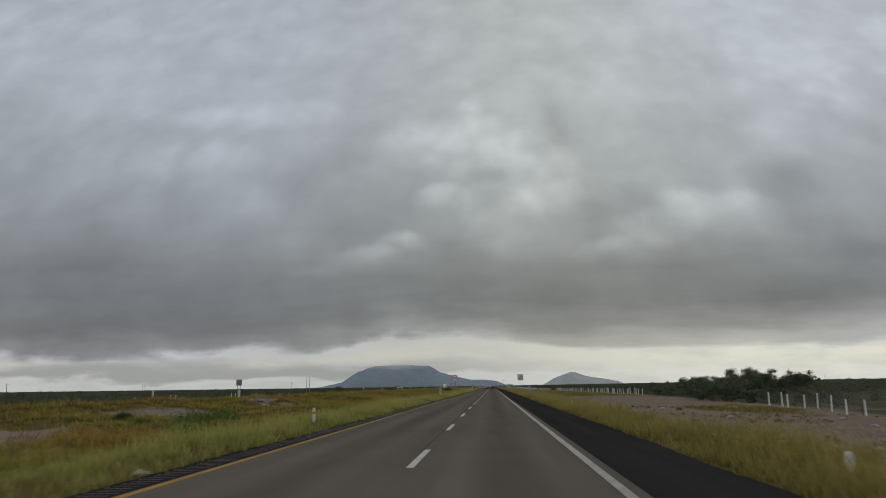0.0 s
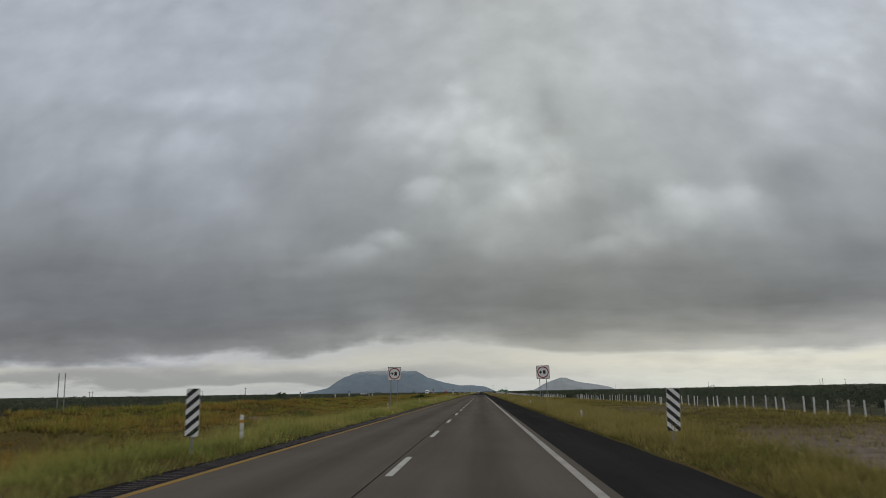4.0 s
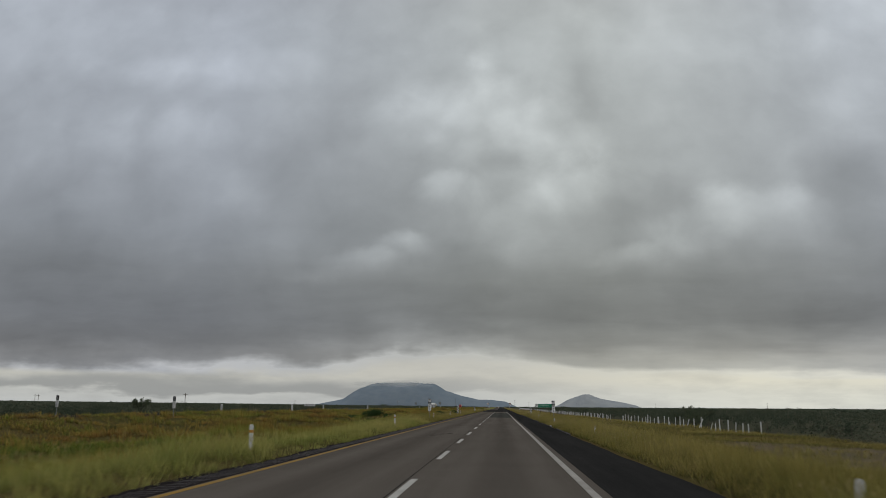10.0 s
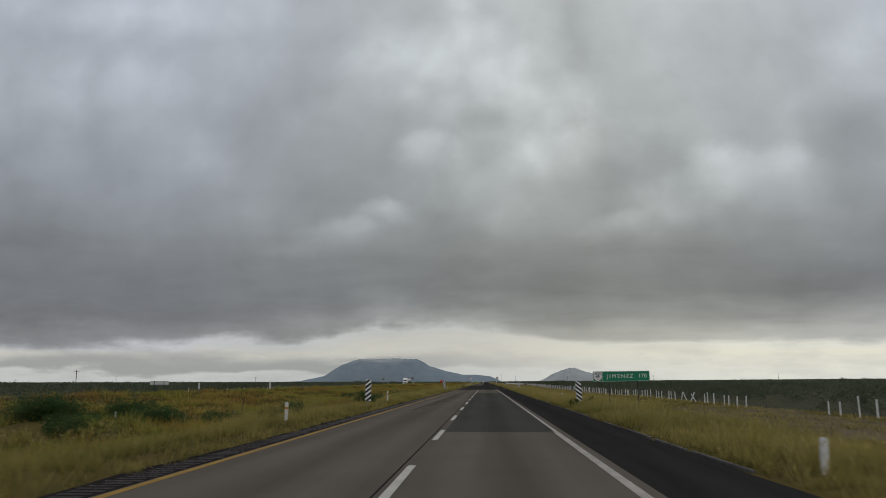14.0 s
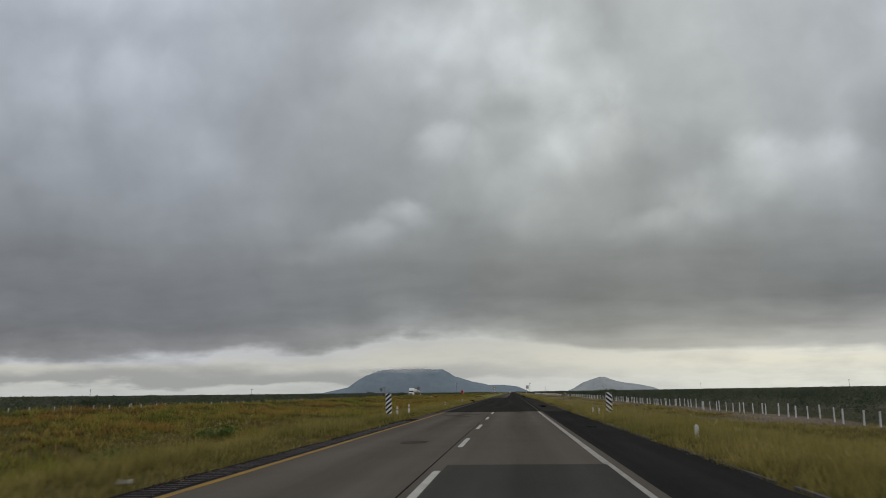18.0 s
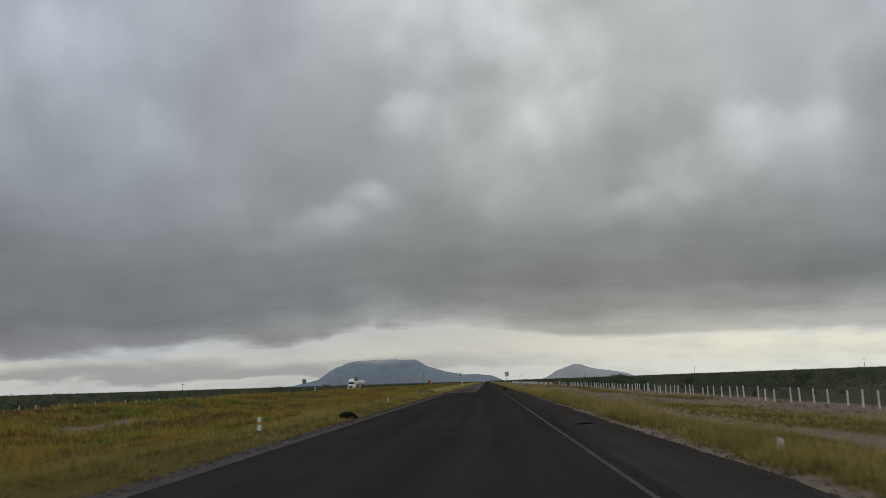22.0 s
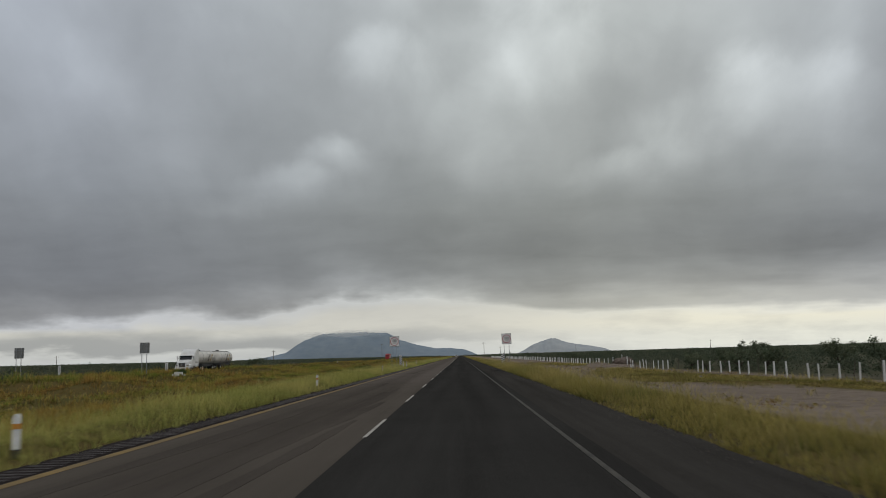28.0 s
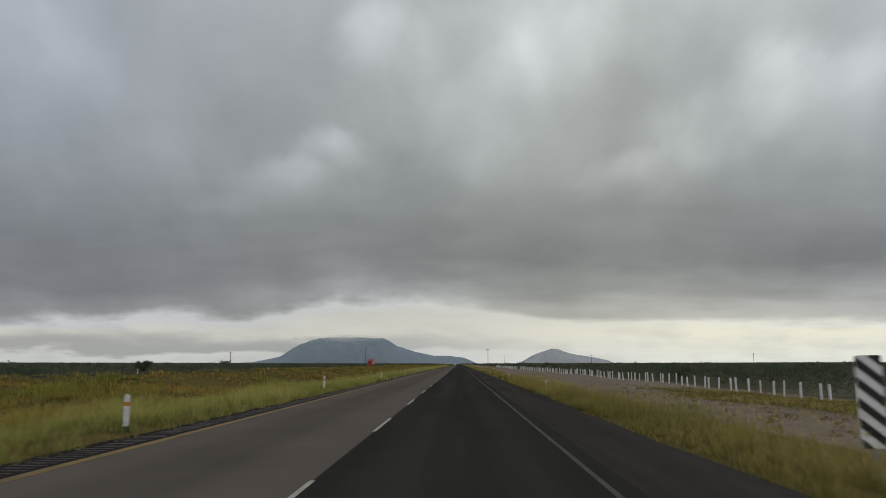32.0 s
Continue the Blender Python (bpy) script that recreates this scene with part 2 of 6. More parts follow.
def make_ground():
    """Dry straw and soil, bare earth and scrub floor, blended by the ground's own attributes."""
    m, k = material("ground_soil")
    p = where(k)
    bare = k.add("ShaderNodeAttribute", attribute="bare").outputs["Fac"]
    scrub = k.add("ShaderNodeAttribute", attribute="scrub").outputs["Fac"]
    n1, n2, n3 = k.noise(p, 0.11, 5.0, 0.6), k.noise(p, 1.3, 4.0, 0.65), k.noise(p, 14.0, 3.0, 0.6)
    straw = k.mix(k.span(n1, 0.35, 0.65), (0.120, 0.085, 0.033), (0.082, 0.076, 0.026))
    straw = k.mix(k.span(n2, 0.4, 0.7, 0.0, 0.7), straw, (0.105, 0.082, 0.034))
    earth = k.mix(k.span(n1, 0.35, 0.65), (0.225, 0.180, 0.140), (0.178, 0.142, 0.110))
    earth = k.mix(k.span(n2, 0.46, 0.68, 0.0, 0.8), earth, (0.112, 0.090, 0.069))
    earth = k.mix(k.span(n3, 0.55, 0.75, 0.0, 0.6), earth, (0.34, 0.31, 0.28))
    floor = k.mix(k.span(n2, 0.35, 0.65), (0.060, 0.066, 0.040), (0.088, 0.080, 0.054))
    floor = k.mix(k.span(k.noise(p, 0.05, 4.0, 0.6), 0.53, 0.66), floor, (0.13, 0.115, 0.088))
    edge = k.span(k.math("ADD", bare, k.math("MULTIPLY", k.math("SUBTRACT", n2, 0.5), 0.7)), 0.35, 0.65)
    c = k.mix(edge, straw, earth)
    c = k.mix(scrub, c, floor)
    principled(k, c, 0.95, 0.0, n3, 0.6, 0.04, {"Specular IOR Level": 0.0})
    return m


M["ground_soil"] = make_ground()


def leafy(name, tones, scale, rough=0.7, backlit=0.35, spread=(0.3, 0.7), root=None):
    """Grass or leaves: three tones by place and by blade, partly lit from behind."""
    m, k = material(name)
    p = where(k)
    isl = k.add("ShaderNodeNewGeometry").outputs["Random Per Island"]
    f = k.math("ADD", k.noise(p, scale, 4.0, 0.6), k.math("MULTIPLY", k.math("SUBTRACT", isl, 0.5), 0.2))
    f = k.math("ADD", f, k.math("MULTIPLY", k.math("SUBTRACT", k.noise(p, scale * 9.0, 3.0, 0.6), 0.5), 0.5))
    c = k.mix(k.span(f, spread[0], 0.5), tones[0], tones[1])
    c = k.mix(k.span(f, 0.5, spread[1]), c, tones[2])
    c = k.mix(k.span(isl, 0.0, 1.0, 0.0, 0.25), c, tuple(v * 0.5 for v in tones[1]))
    # root: the blade's own foot tone with the turf's shade painted in
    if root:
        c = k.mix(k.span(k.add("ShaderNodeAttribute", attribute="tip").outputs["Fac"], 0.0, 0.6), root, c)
    s = k.add("ShaderNodeBsdfPrincipled", inputs={"Base Color": c, "Roughness": rough, "Specular IOR Level": 0.12})
    t = k.add("ShaderNodeBsdfTranslucent", inputs={0: c})
    k.add("ShaderNodeOutputMaterial", inputs={0: k.add("ShaderNodeMixShader", inputs={0: backlit, 1: s.outputs[0], 2: t.outputs[0]}).outputs[0]})
    return m


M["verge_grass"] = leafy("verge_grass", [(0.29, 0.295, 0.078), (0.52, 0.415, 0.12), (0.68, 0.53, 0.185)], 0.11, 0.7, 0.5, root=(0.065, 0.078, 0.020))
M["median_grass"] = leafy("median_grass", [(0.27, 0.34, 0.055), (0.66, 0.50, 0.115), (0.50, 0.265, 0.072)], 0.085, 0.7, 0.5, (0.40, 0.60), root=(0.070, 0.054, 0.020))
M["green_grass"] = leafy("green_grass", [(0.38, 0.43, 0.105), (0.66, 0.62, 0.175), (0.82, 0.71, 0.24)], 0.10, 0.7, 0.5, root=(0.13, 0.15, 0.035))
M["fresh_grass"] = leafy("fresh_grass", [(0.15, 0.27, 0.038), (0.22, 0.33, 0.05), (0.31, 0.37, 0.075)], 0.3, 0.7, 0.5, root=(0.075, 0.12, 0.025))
M["seed_head"] = leafy("seed_head", [(0.34, 0.29, 0.10), (0.46, 0.37, 0.14), (0.58, 0.46, 0.20)], 0.3, 0.7, 0.45)
M["brown_weed"] = leafy("brown_weed", [(0.11, 0.125, 0.036), (0.24, 0.17, 0.058), (0.26, 0.155, 0.062)], 0.12, 0.75, 0.4)
M["ditch_leaf"] = leafy("ditch_leaf", [(0.040, 0.078, 0.024), (0.062, 0.105, 0.034), (0.105, 0.14, 0.045)], 0.5, 0.7, 0.35)
M["scrub_leaf"] = leafy("scrub_leaf", [(0.050, 0.067, 0.042), (0.098, 0.116, 0.074), (0.21, 0.205, 0.14)], 0.04, 0.75, 0.38)
M["bush_leaf"] = leafy("bush_leaf", [(0.078, 0.104, 0.060), (0.118, 0.142, 0.082), (0.18, 0.19, 0.115)], 0.4, 0.7, 0.35)
M["weed_leaf"] = leafy("weed_leaf", [(0.06, 0.115, 0.022), (0.085, 0.15, 0.03), (0.14, 0.16, 0.045)], 0.6, 0.6, 0.3)


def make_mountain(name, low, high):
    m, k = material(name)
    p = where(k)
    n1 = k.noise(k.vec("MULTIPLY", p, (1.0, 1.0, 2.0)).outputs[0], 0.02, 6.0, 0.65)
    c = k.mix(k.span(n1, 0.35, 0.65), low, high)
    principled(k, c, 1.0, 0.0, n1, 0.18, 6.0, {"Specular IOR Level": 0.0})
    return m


# blue-grey of distance haze put into the rock colour, paler on the hill
M["hazy_mountain"] = make_mountain("hazy_mountain", (0.112, 0.140, 0.170), (0.134, 0.160, 0.186))
M["hazy_hill"] = make_mountain("hazy_hill", (0.19, 0.21, 0.228), (0.225, 0.24, 0.25))

# ---- builders ----


def part(name, bm, mat, parent=None, label=""):
    """Links a bmesh as one mesh object, under a thing or a part."""
    me = bpy.data.meshes.new(name)
    bm.to_mesh(me)
    bm.free()
    me.materials.append(M[mat])
    ob = new(name, me)
    if parent is not None:
        ob.parent = parent
    if label:
        tagged(ob, label)
    return ob


def thing(name, m, label, category, group="", kind=""):
    ob = new(name)
    ob.matrix_world = m
    ob.empty_display_size = 0.2
    return tagged(ob, label, category, group, kind)


def box(bm, x0, x1, y0, y1, z0, z1, bevel=0.0):
    m = Matrix.Translation(((x0 + x1) / 2, (y0 + y1) / 2, (z0 + z1) / 2)) @ Matrix.Diagonal((x1 - x0, y1 - y0, z1 - z0, 1))
    got = bmesh.ops.create_cube(bm, size=1, matrix=m)
    if bevel:
        edges = list({e for v in got["verts"] for e in v.link_edges})
        bmesh.ops.bevel(bm, geom=edges, offset=bevel, segments=2, affect="EDGES", profile=0.5)
    return bm


def boxed(*a, bevel=0.0):
    return box(bmesh.new(), *a, bevel=bevel)


def rod(bm, a, b, r0, r1=None, sides=8):
    a, b = Vector(a), Vector(b)
    d = b - a
    m = Matrix.Translation((a + b) / 2) @ d.to_track_quat("Z", "Y").to_matrix().to_4x4()
    bmesh.ops.create_cone(bm, cap_ends=True, segments=sides, radius1=r0, radius2=r0 if r1 is None else r1, depth=d.length, matrix=m)
    return bm


def smooth(ob):
    for f in ob.data.polygons:
        f.use_smooth = True
    return ob


def plate(outline, y0, y1):
    """A plate in the x-z plane from an outline of (x, z), between y0 (front) and y1 (back)."""
    bm = bmesh.new()
    front = [bm.verts.new((x, y0, z)) for x, z in outline]
    back = [bm.verts.new((x, y1, z)) for x, z in outline]
    bm.faces.new(front)
    bm.faces.new(back[::-1])
    c = len(outline)
    for i in range(c):
        bm.faces.new((front[i], back[i], back[(i + 1) % c], front[(i + 1) % c]))
    bmesh.ops.recalc_face_normals(bm, faces=bm.faces)
    return bm


def rounded(w, h, r, cz=0.0, seg=5):
    pts = []
    for sx, sz, a0 in ((1, 1, 0), (-1, 1, 90), (-1, -1, 180), (1, -1, 270)):
        for i in range(seg + 1):
            a = radians(a0 + 90 * i / seg)
            pts.append((sx * (w / 2 - r) + r * math.cos(a), cz + sz * (h / 2 - r) + r * math.sin(a)))
    return pts


def ring(r0, r1, y0, y1, cz=0.0, seg=40):
    bm = bmesh.new()
    rows = [[bm.verts.new((r * math.cos(6.28319 * i / seg), y, cz + r * math.sin(6.28319 * i / seg))) for i in range(seg)] for r, y in ((r0, y0), (r1, y0), (r1, y1), (r0, y1))]
    for a in range(4):
        for i in range(seg):
            bm.faces.new((rows[a][i], rows[(a + 1) % 4][i], rows[(a + 1) % 4][(i + 1) % seg], rows[a][(i + 1) % seg]))
    bmesh.ops.recalc_face_normals(bm, faces=bm.faces)
    return bm


def lettering(body, height, mat, parent, x, y, z, align="CENTER", spacing=1.0, label="", width=0.0, bold=0.03):
    """Raised letters facing -y, their middle at z."""
    cu = bpy.data.curves.new("letters", "FONT")
    cu.body, cu.size, cu.align_x, cu.align_y, cu.offset, cu.extrude, cu.space_character, cu.resolution_u = body, height / 0.73, align, "CENTER", height * bold, 0.0015, spacing, 3
    tmp = bpy.data.objects.new("letters", cu)
    scene.collection.objects.link(tmp)
    me = bpy.data.meshes.new_from_object(tmp.evaluated_get(bpy.context.evaluated_depsgraph_get()))
    bpy.data.objects.remove(tmp)
    me.materials.clear()
    me.materials.append(M[mat])
    if width:
        xs = [v.co.x for v in me.vertices]
        me.transform(Matrix.Diagonal((width / (max(xs) - min(xs)), 1, 1, 1)))
    me.transform(pose(0, 0, 0, 90))
    weld = bmesh.new()
    weld.from_mesh(me)
    bmesh.ops.remove_doubles(weld, verts=weld.verts, dist=0.0002)
    weld.to_mesh(me)
    weld.free()
    ob = new("lettering", me)
    ob.parent = parent
    ob.location = (x, y, z)
    return tagged(ob, label) if label else ob


def soup(name, verts, mat, parent=None, size=3, tips=False):
    """Loose triangles (or quads) from an array of corners, size corners to a face; tips: grass blades, lit like the turf they stand in."""
    count = len(verts) // size
    me = bpy.data.meshes.new(name)
    me.vertices.add(len(verts))
    me.vertices.foreach_set("co", np.asarray(verts, np.float32).ravel())
    me.loops.add(count * size)
    me.loops.foreach_set("vertex_index", np.arange(count * size, dtype=np.int32))
    me.polygons.add(count)
    me.polygons.foreach_set("loop_start", np.arange(0, count * size, size, dtype=np.int32))
    me.update(calc_edges=True)
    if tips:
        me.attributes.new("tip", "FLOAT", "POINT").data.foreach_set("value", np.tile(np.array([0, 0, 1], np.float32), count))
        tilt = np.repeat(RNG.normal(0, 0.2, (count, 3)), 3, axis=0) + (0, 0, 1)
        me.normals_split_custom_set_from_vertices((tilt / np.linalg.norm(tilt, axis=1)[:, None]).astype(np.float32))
    me.materials.append(M[mat])
    ob = new(name, me)
    if parent is not None:
        ob.parent = parent
    return ob


RNG = np.random.default_rng(7)
LATTICE = np.random.default_rng(3).random((256, 256))


def value_noise(x, y, scale):
    """Smooth noise from 0 to 1, one wave about scale metres."""
    x, y = np.asarray(x, float) / scale + 91.3, np.asarray(y, float) / scale + 37.7
    i, j = np.floor(x).astype(int), np.floor(y).astype(int)
    u, v = x - i, y - j
    u, v = u * u * (3 - 2 * u), v * v * (3 - 2 * v)
    a, b = LATTICE[i % 256, j % 256], LATTICE[(i + 1) % 256, j % 256]
    c, d = LATTICE[i % 256, (j + 1) % 256], LATTICE[(i + 1) % 256, (j + 1) % 256]
    return (a * (1 - u) + b * u) * (1 - v) + (c * (1 - u) + d * u) * v


# ---- the cloud deck: a thin layer that dims the bright sky above it ----
DECK_Y, DECK_R, DECK_HIGH, DECK_FLAT, DECK_DIP = 380.0, 4200.0, 430.0, 2600.0, 305.0
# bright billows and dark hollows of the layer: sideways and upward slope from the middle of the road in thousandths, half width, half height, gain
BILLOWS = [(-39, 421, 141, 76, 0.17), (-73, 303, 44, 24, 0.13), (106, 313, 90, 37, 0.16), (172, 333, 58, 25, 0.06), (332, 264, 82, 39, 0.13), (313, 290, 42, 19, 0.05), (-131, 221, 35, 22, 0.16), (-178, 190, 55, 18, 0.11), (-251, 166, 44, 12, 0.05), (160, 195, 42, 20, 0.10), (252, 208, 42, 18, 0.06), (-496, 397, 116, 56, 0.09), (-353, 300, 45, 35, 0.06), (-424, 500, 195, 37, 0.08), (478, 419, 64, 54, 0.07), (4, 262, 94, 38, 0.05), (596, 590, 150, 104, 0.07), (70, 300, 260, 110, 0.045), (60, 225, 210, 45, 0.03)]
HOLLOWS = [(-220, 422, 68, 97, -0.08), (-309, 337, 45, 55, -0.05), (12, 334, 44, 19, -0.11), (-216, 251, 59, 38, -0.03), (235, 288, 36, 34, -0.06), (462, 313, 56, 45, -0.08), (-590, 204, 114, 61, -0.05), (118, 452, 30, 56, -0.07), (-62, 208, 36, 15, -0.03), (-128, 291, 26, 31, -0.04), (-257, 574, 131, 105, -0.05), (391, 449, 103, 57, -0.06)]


def make_cloud():
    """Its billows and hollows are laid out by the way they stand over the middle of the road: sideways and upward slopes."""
    m, k = material("cloud_layer")
    p = where(k)
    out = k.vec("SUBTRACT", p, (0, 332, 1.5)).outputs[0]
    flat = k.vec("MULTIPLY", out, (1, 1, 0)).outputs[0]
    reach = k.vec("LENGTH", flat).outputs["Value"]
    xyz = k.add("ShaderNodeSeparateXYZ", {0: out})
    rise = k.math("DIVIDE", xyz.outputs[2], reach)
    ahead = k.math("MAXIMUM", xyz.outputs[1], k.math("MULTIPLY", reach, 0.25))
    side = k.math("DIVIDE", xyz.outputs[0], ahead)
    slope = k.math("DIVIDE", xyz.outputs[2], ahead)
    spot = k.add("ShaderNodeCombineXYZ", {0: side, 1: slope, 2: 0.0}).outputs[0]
    warp = k.add("ShaderNodeTexNoise", {"Vector": spot, "Scale": 7.0, "Detail": 5.0, "Roughness": 0.55}).outputs["Color"]
    shift = k.vec("SUBTRACT", warp, (0.5, 0.5, 0.5)).outputs[0]
    bent = k.vec("ADD", spot, k.vec("MULTIPLY", shift, (0.055, 0.045, 0)).outputs[0]).outputs[0]
    base = k.ramp(k.math("MULTIPLY", rise, 1.0, True), [(0.0, (0.33,) * 3), (0.075, (0.325,) * 3), (0.115, (0.325,) * 3), (0.157, (0.37,) * 3), (0.20, (0.44,) * 3), (0.26, (0.49,) * 3), (0.36, (0.565,) * 3), (0.50, (0.63,) * 3), (1.0, (0.58,) * 3)])
    f = k.add("ShaderNodeSeparateColor", {0: base}).outputs[0]
    f = k.math("ADD", f, k.math("MULTIPLY", k.span(side, 0.0, 0.45, 0.0, -0.03), k.span(rise, 0.14, 0.30, 1.0, 0.0)))
    # rounded knuckles and torn fringes that break up every outline
    lumps = k.add("ShaderNodeTexVoronoi", {"Vector": bent, "Scale": 11.0, "Detail": 1.0, "Roughness": 0.5})
    lumps.feature = "SMOOTH_F1"
    lumps.inputs["Smoothness"].default_value = 0.6
    knuckle = k.math("SUBTRACT", lumps.outputs["Distance"], 0.42)
    fringe = k.math("SUBTRACT", k.noise(spot, 11.0, 6.0, 0.55, 0.3), 0.5)
    torn = k.math("ADD", k.math("MULTIPLY", knuckle, 0.8), k.math("MULTIPLY", fringe, 1.15))
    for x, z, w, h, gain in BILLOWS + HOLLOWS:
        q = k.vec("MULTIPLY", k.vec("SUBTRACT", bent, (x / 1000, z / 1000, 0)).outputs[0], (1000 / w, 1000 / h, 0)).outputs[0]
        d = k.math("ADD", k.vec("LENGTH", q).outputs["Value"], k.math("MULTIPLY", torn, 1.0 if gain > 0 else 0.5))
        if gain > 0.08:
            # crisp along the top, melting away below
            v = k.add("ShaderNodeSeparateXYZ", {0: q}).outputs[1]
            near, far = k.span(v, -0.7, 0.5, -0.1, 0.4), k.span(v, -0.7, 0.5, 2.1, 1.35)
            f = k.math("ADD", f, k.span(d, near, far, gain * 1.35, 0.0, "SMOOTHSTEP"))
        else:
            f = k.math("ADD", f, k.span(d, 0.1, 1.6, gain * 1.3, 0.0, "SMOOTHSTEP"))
    depth = k.math("SUBTRACT", f, 0.13)
    for scale, amount in ((6.0, 0.40), (15.0, 0.30), (40.0, 0.07)):
        f = k.math("ADD", f, k.math("MULTIPLY", k.math("SUBTRACT", k.noise(bent, scale, 4.0, 0.5), 0.5), k.math("MULTIPLY", depth, amount)))
    f = k.math("SUBTRACT", f, k.math("MULTIPLY", knuckle, k.math("MULTIPLY", depth, 0.18)))
    # long flat streaks low down, where the layer is seen edge on
    streak = k.noise(k.vec("MULTIPLY", bent, (1.0, 5.0, 0)).outputs[0], 6.0, 5.0, 0.55)
    f = k.math("ADD", f, k.math("MULTIPLY", k.math("SUBTRACT", streak, 0.5), k.span(rise, 0.10, 0.26, 0.14, 0.02)))
    # the layer's far lower edge, above which it is closed
    brink = k.ramp(k.span(side, -0.65, 0.55), [(0.0, (0.043,) * 3), (0.15, (0.050,) * 3), (0.27, (0.056,) * 3), (0.38, (0.060,) * 3), (0.43, (0.078,) * 3), (0.51, (0.078,) * 3), (0.57, (0.069,) * 3), (0.64, (0.060,) * 3), (0.8, (0.058,) * 3), (1.0, (0.060,) * 3)])
    brink = k.add("ShaderNodeSeparateColor", {0: brink}).outputs[0]
    wavy = k.noise(k.vec("MULTIPLY", spot, (1.0, 2.2, 0)).outputs[0], 10.0, 4.0, 0.52)
    over = k.math("SUBTRACT", rise, k.math("ADD", brink, k.math("MULTIPLY", k.math("SUBTRACT", wavy, 0.5), k.span(side, -0.10, 0.14, 0.048, 0.018))))
    reed = k.noise(k.vec("MULTIPLY", spot, (1.0, 8.0, 0)).outputs[0], 5.0, 3.0, 0.5)
    over = k.math("ADD", over, k.math("MULTIPLY", k.math("SUBTRACT", reed, 0.5), k.span(side, -0.15, 0.1, 0.022, 0.030)))
    hard = k.math("ADD", k.span(over, -0.018, 0.004, 0.72, 0.0, "SMOOTHSTEP"), k.span(over, -0.006, 0.030, 0.13, 0.0, "SMOOTHSTEP"))
    stepped = k.math("ADD", k.span(over, -0.026, -0.008, 0.62, 0.0, "SMOOTHSTEP"), k.span(over, -0.010, 0.022, 0.17, 0.0, "SMOOTHSTEP"))
    east = k.span(side, -0.12, 0.08)
    f = k.math("ADD", f, k.math("ADD", k.math("MULTIPLY", hard, k.math("SUBTRACT", 1.0, east)), k.math("MULTIPLY", stepped, east)))
    f = k.math("ADD", f, k.math("MULTIPLY", k.span(over, 0.0, 0.046, 0.20, 0.0), k.span(side, -0.3, 0.15, 0.25, 1.0)), True)
    c = k.mix(k.span(k.math("ABSOLUTE", k.math("ADD", side, -0.05)), 0.08, 0.45), (0.985, 1.0, 0.978), (0.938, 0.968, 1.042))
    c = k.mix(1.0, c, k.mix(k.span(rise, 0.05, 0.16, 1.0, 0.0), (1.0, 1.0, 1.0), (0.975, 0.985, 1.05)), "MULTIPLY")
    c = k.mix(1.0, c, k.add("ShaderNodeCombineColor", {0: f, 1: f, 2: f}).outputs[0], "MULTIPLY")
    # the layer thins out to nothing below its brink and towards its rim
    clear = k.math("MAXIMUM", k.span(over, -0.028, -0.008, 1.0, 0.0, "SMOOTHSTEP"), k.span(rise, 0.032, 0.040, 1.0, 0.0, "SMOOTHSTEP"))
    c = k.mix(clear, c, (1.0, 1.0, 1.0))
    k.add("ShaderNodeOutputMaterial", {0: k.add("ShaderNodeBsdfTransparent", {0: c}).outputs[0]})
    return m


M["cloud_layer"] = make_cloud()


def deck_z(r):
    """Level overhead, sinking with the distance towards the rim."""
    return DECK_HIGH - DECK_DIP * max(0.0, (r - DECK_FLAT) / (DECK_R - DECK_FLAT)) ** 2


def cloud_deck():
    bm = bmesh.new()
    rows, seg = [], 96
    for i in range(1, 61):
        r = DECK_R * i / 60
        z = deck_z(r)
        rows.append([bm.verts.new((r * math.cos(6.28319 * s / seg), DECK_Y + r * math.sin(6.28319 * s / seg), z)) for s in range(seg)])
    top = bm.verts.new((0, DECK_Y, DECK_HIGH))
    for s in range(seg):
        bm.faces.new((top, rows[0][s], rows[0][(s + 1) % seg]))
        for a, b in zip(rows, rows[1:]):
            bm.faces.new((a[s], b[s], b[(s + 1) % seg], a[(s + 1) % seg]))
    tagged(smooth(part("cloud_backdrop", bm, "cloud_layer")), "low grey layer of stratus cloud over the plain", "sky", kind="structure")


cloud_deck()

# ---- plan ----
LEFT_EDGE, YELLOW, DASH, RIGHT_LINE, RIGHT_EDGE = -6.6, -5.66, -1.72, 1.835, 4.15
LATE_DASH, LATE_YELLOW, LATE_LINE, LATE_LEFT = -1.88, -6.02, 1.935, -7.05
OVERLAY = (492.0, 638.0)
PROFILE_X = [-4000, -400, -62, -57, -54, -41.5, -39.5, -36, -26, -15, -9.8, -8.6, -7.3, -6.75, -6.5, 4.1, 4.35, 5.0, 6.6, 9, 15, 22, 30, 400, 4000]
PROFILE_Z = [-1.2, -0.9, -0.7, -0.25, -0.03, -0.03, 0.30, -0.30, -0.85, -0.75, -0.22, 0.06, 0.07, -0.03, -0.05, -0.05, -0.03, 0.03, -0.02, -0.20, -0.36, -0.52, -0.6, -0.8, -1.2]

# the long swells of the field along the fence
FIELD_Y = [0, 70, 118, 200, 380, 480, 565, 640, 705, 810, 900]
FIELD_RISE = [0.10, 0.06, 0.38, 0.22, -0.16, -0.30, -0.17, -0.10, 0.05, -0.13, 0.0]


def near_spot(x, y, cx, cy, rx, ry):
    return np.clip(1.6 - 1.2 * np.hypot((x - cx) / rx, (y - cy) / ry), 0, 1)


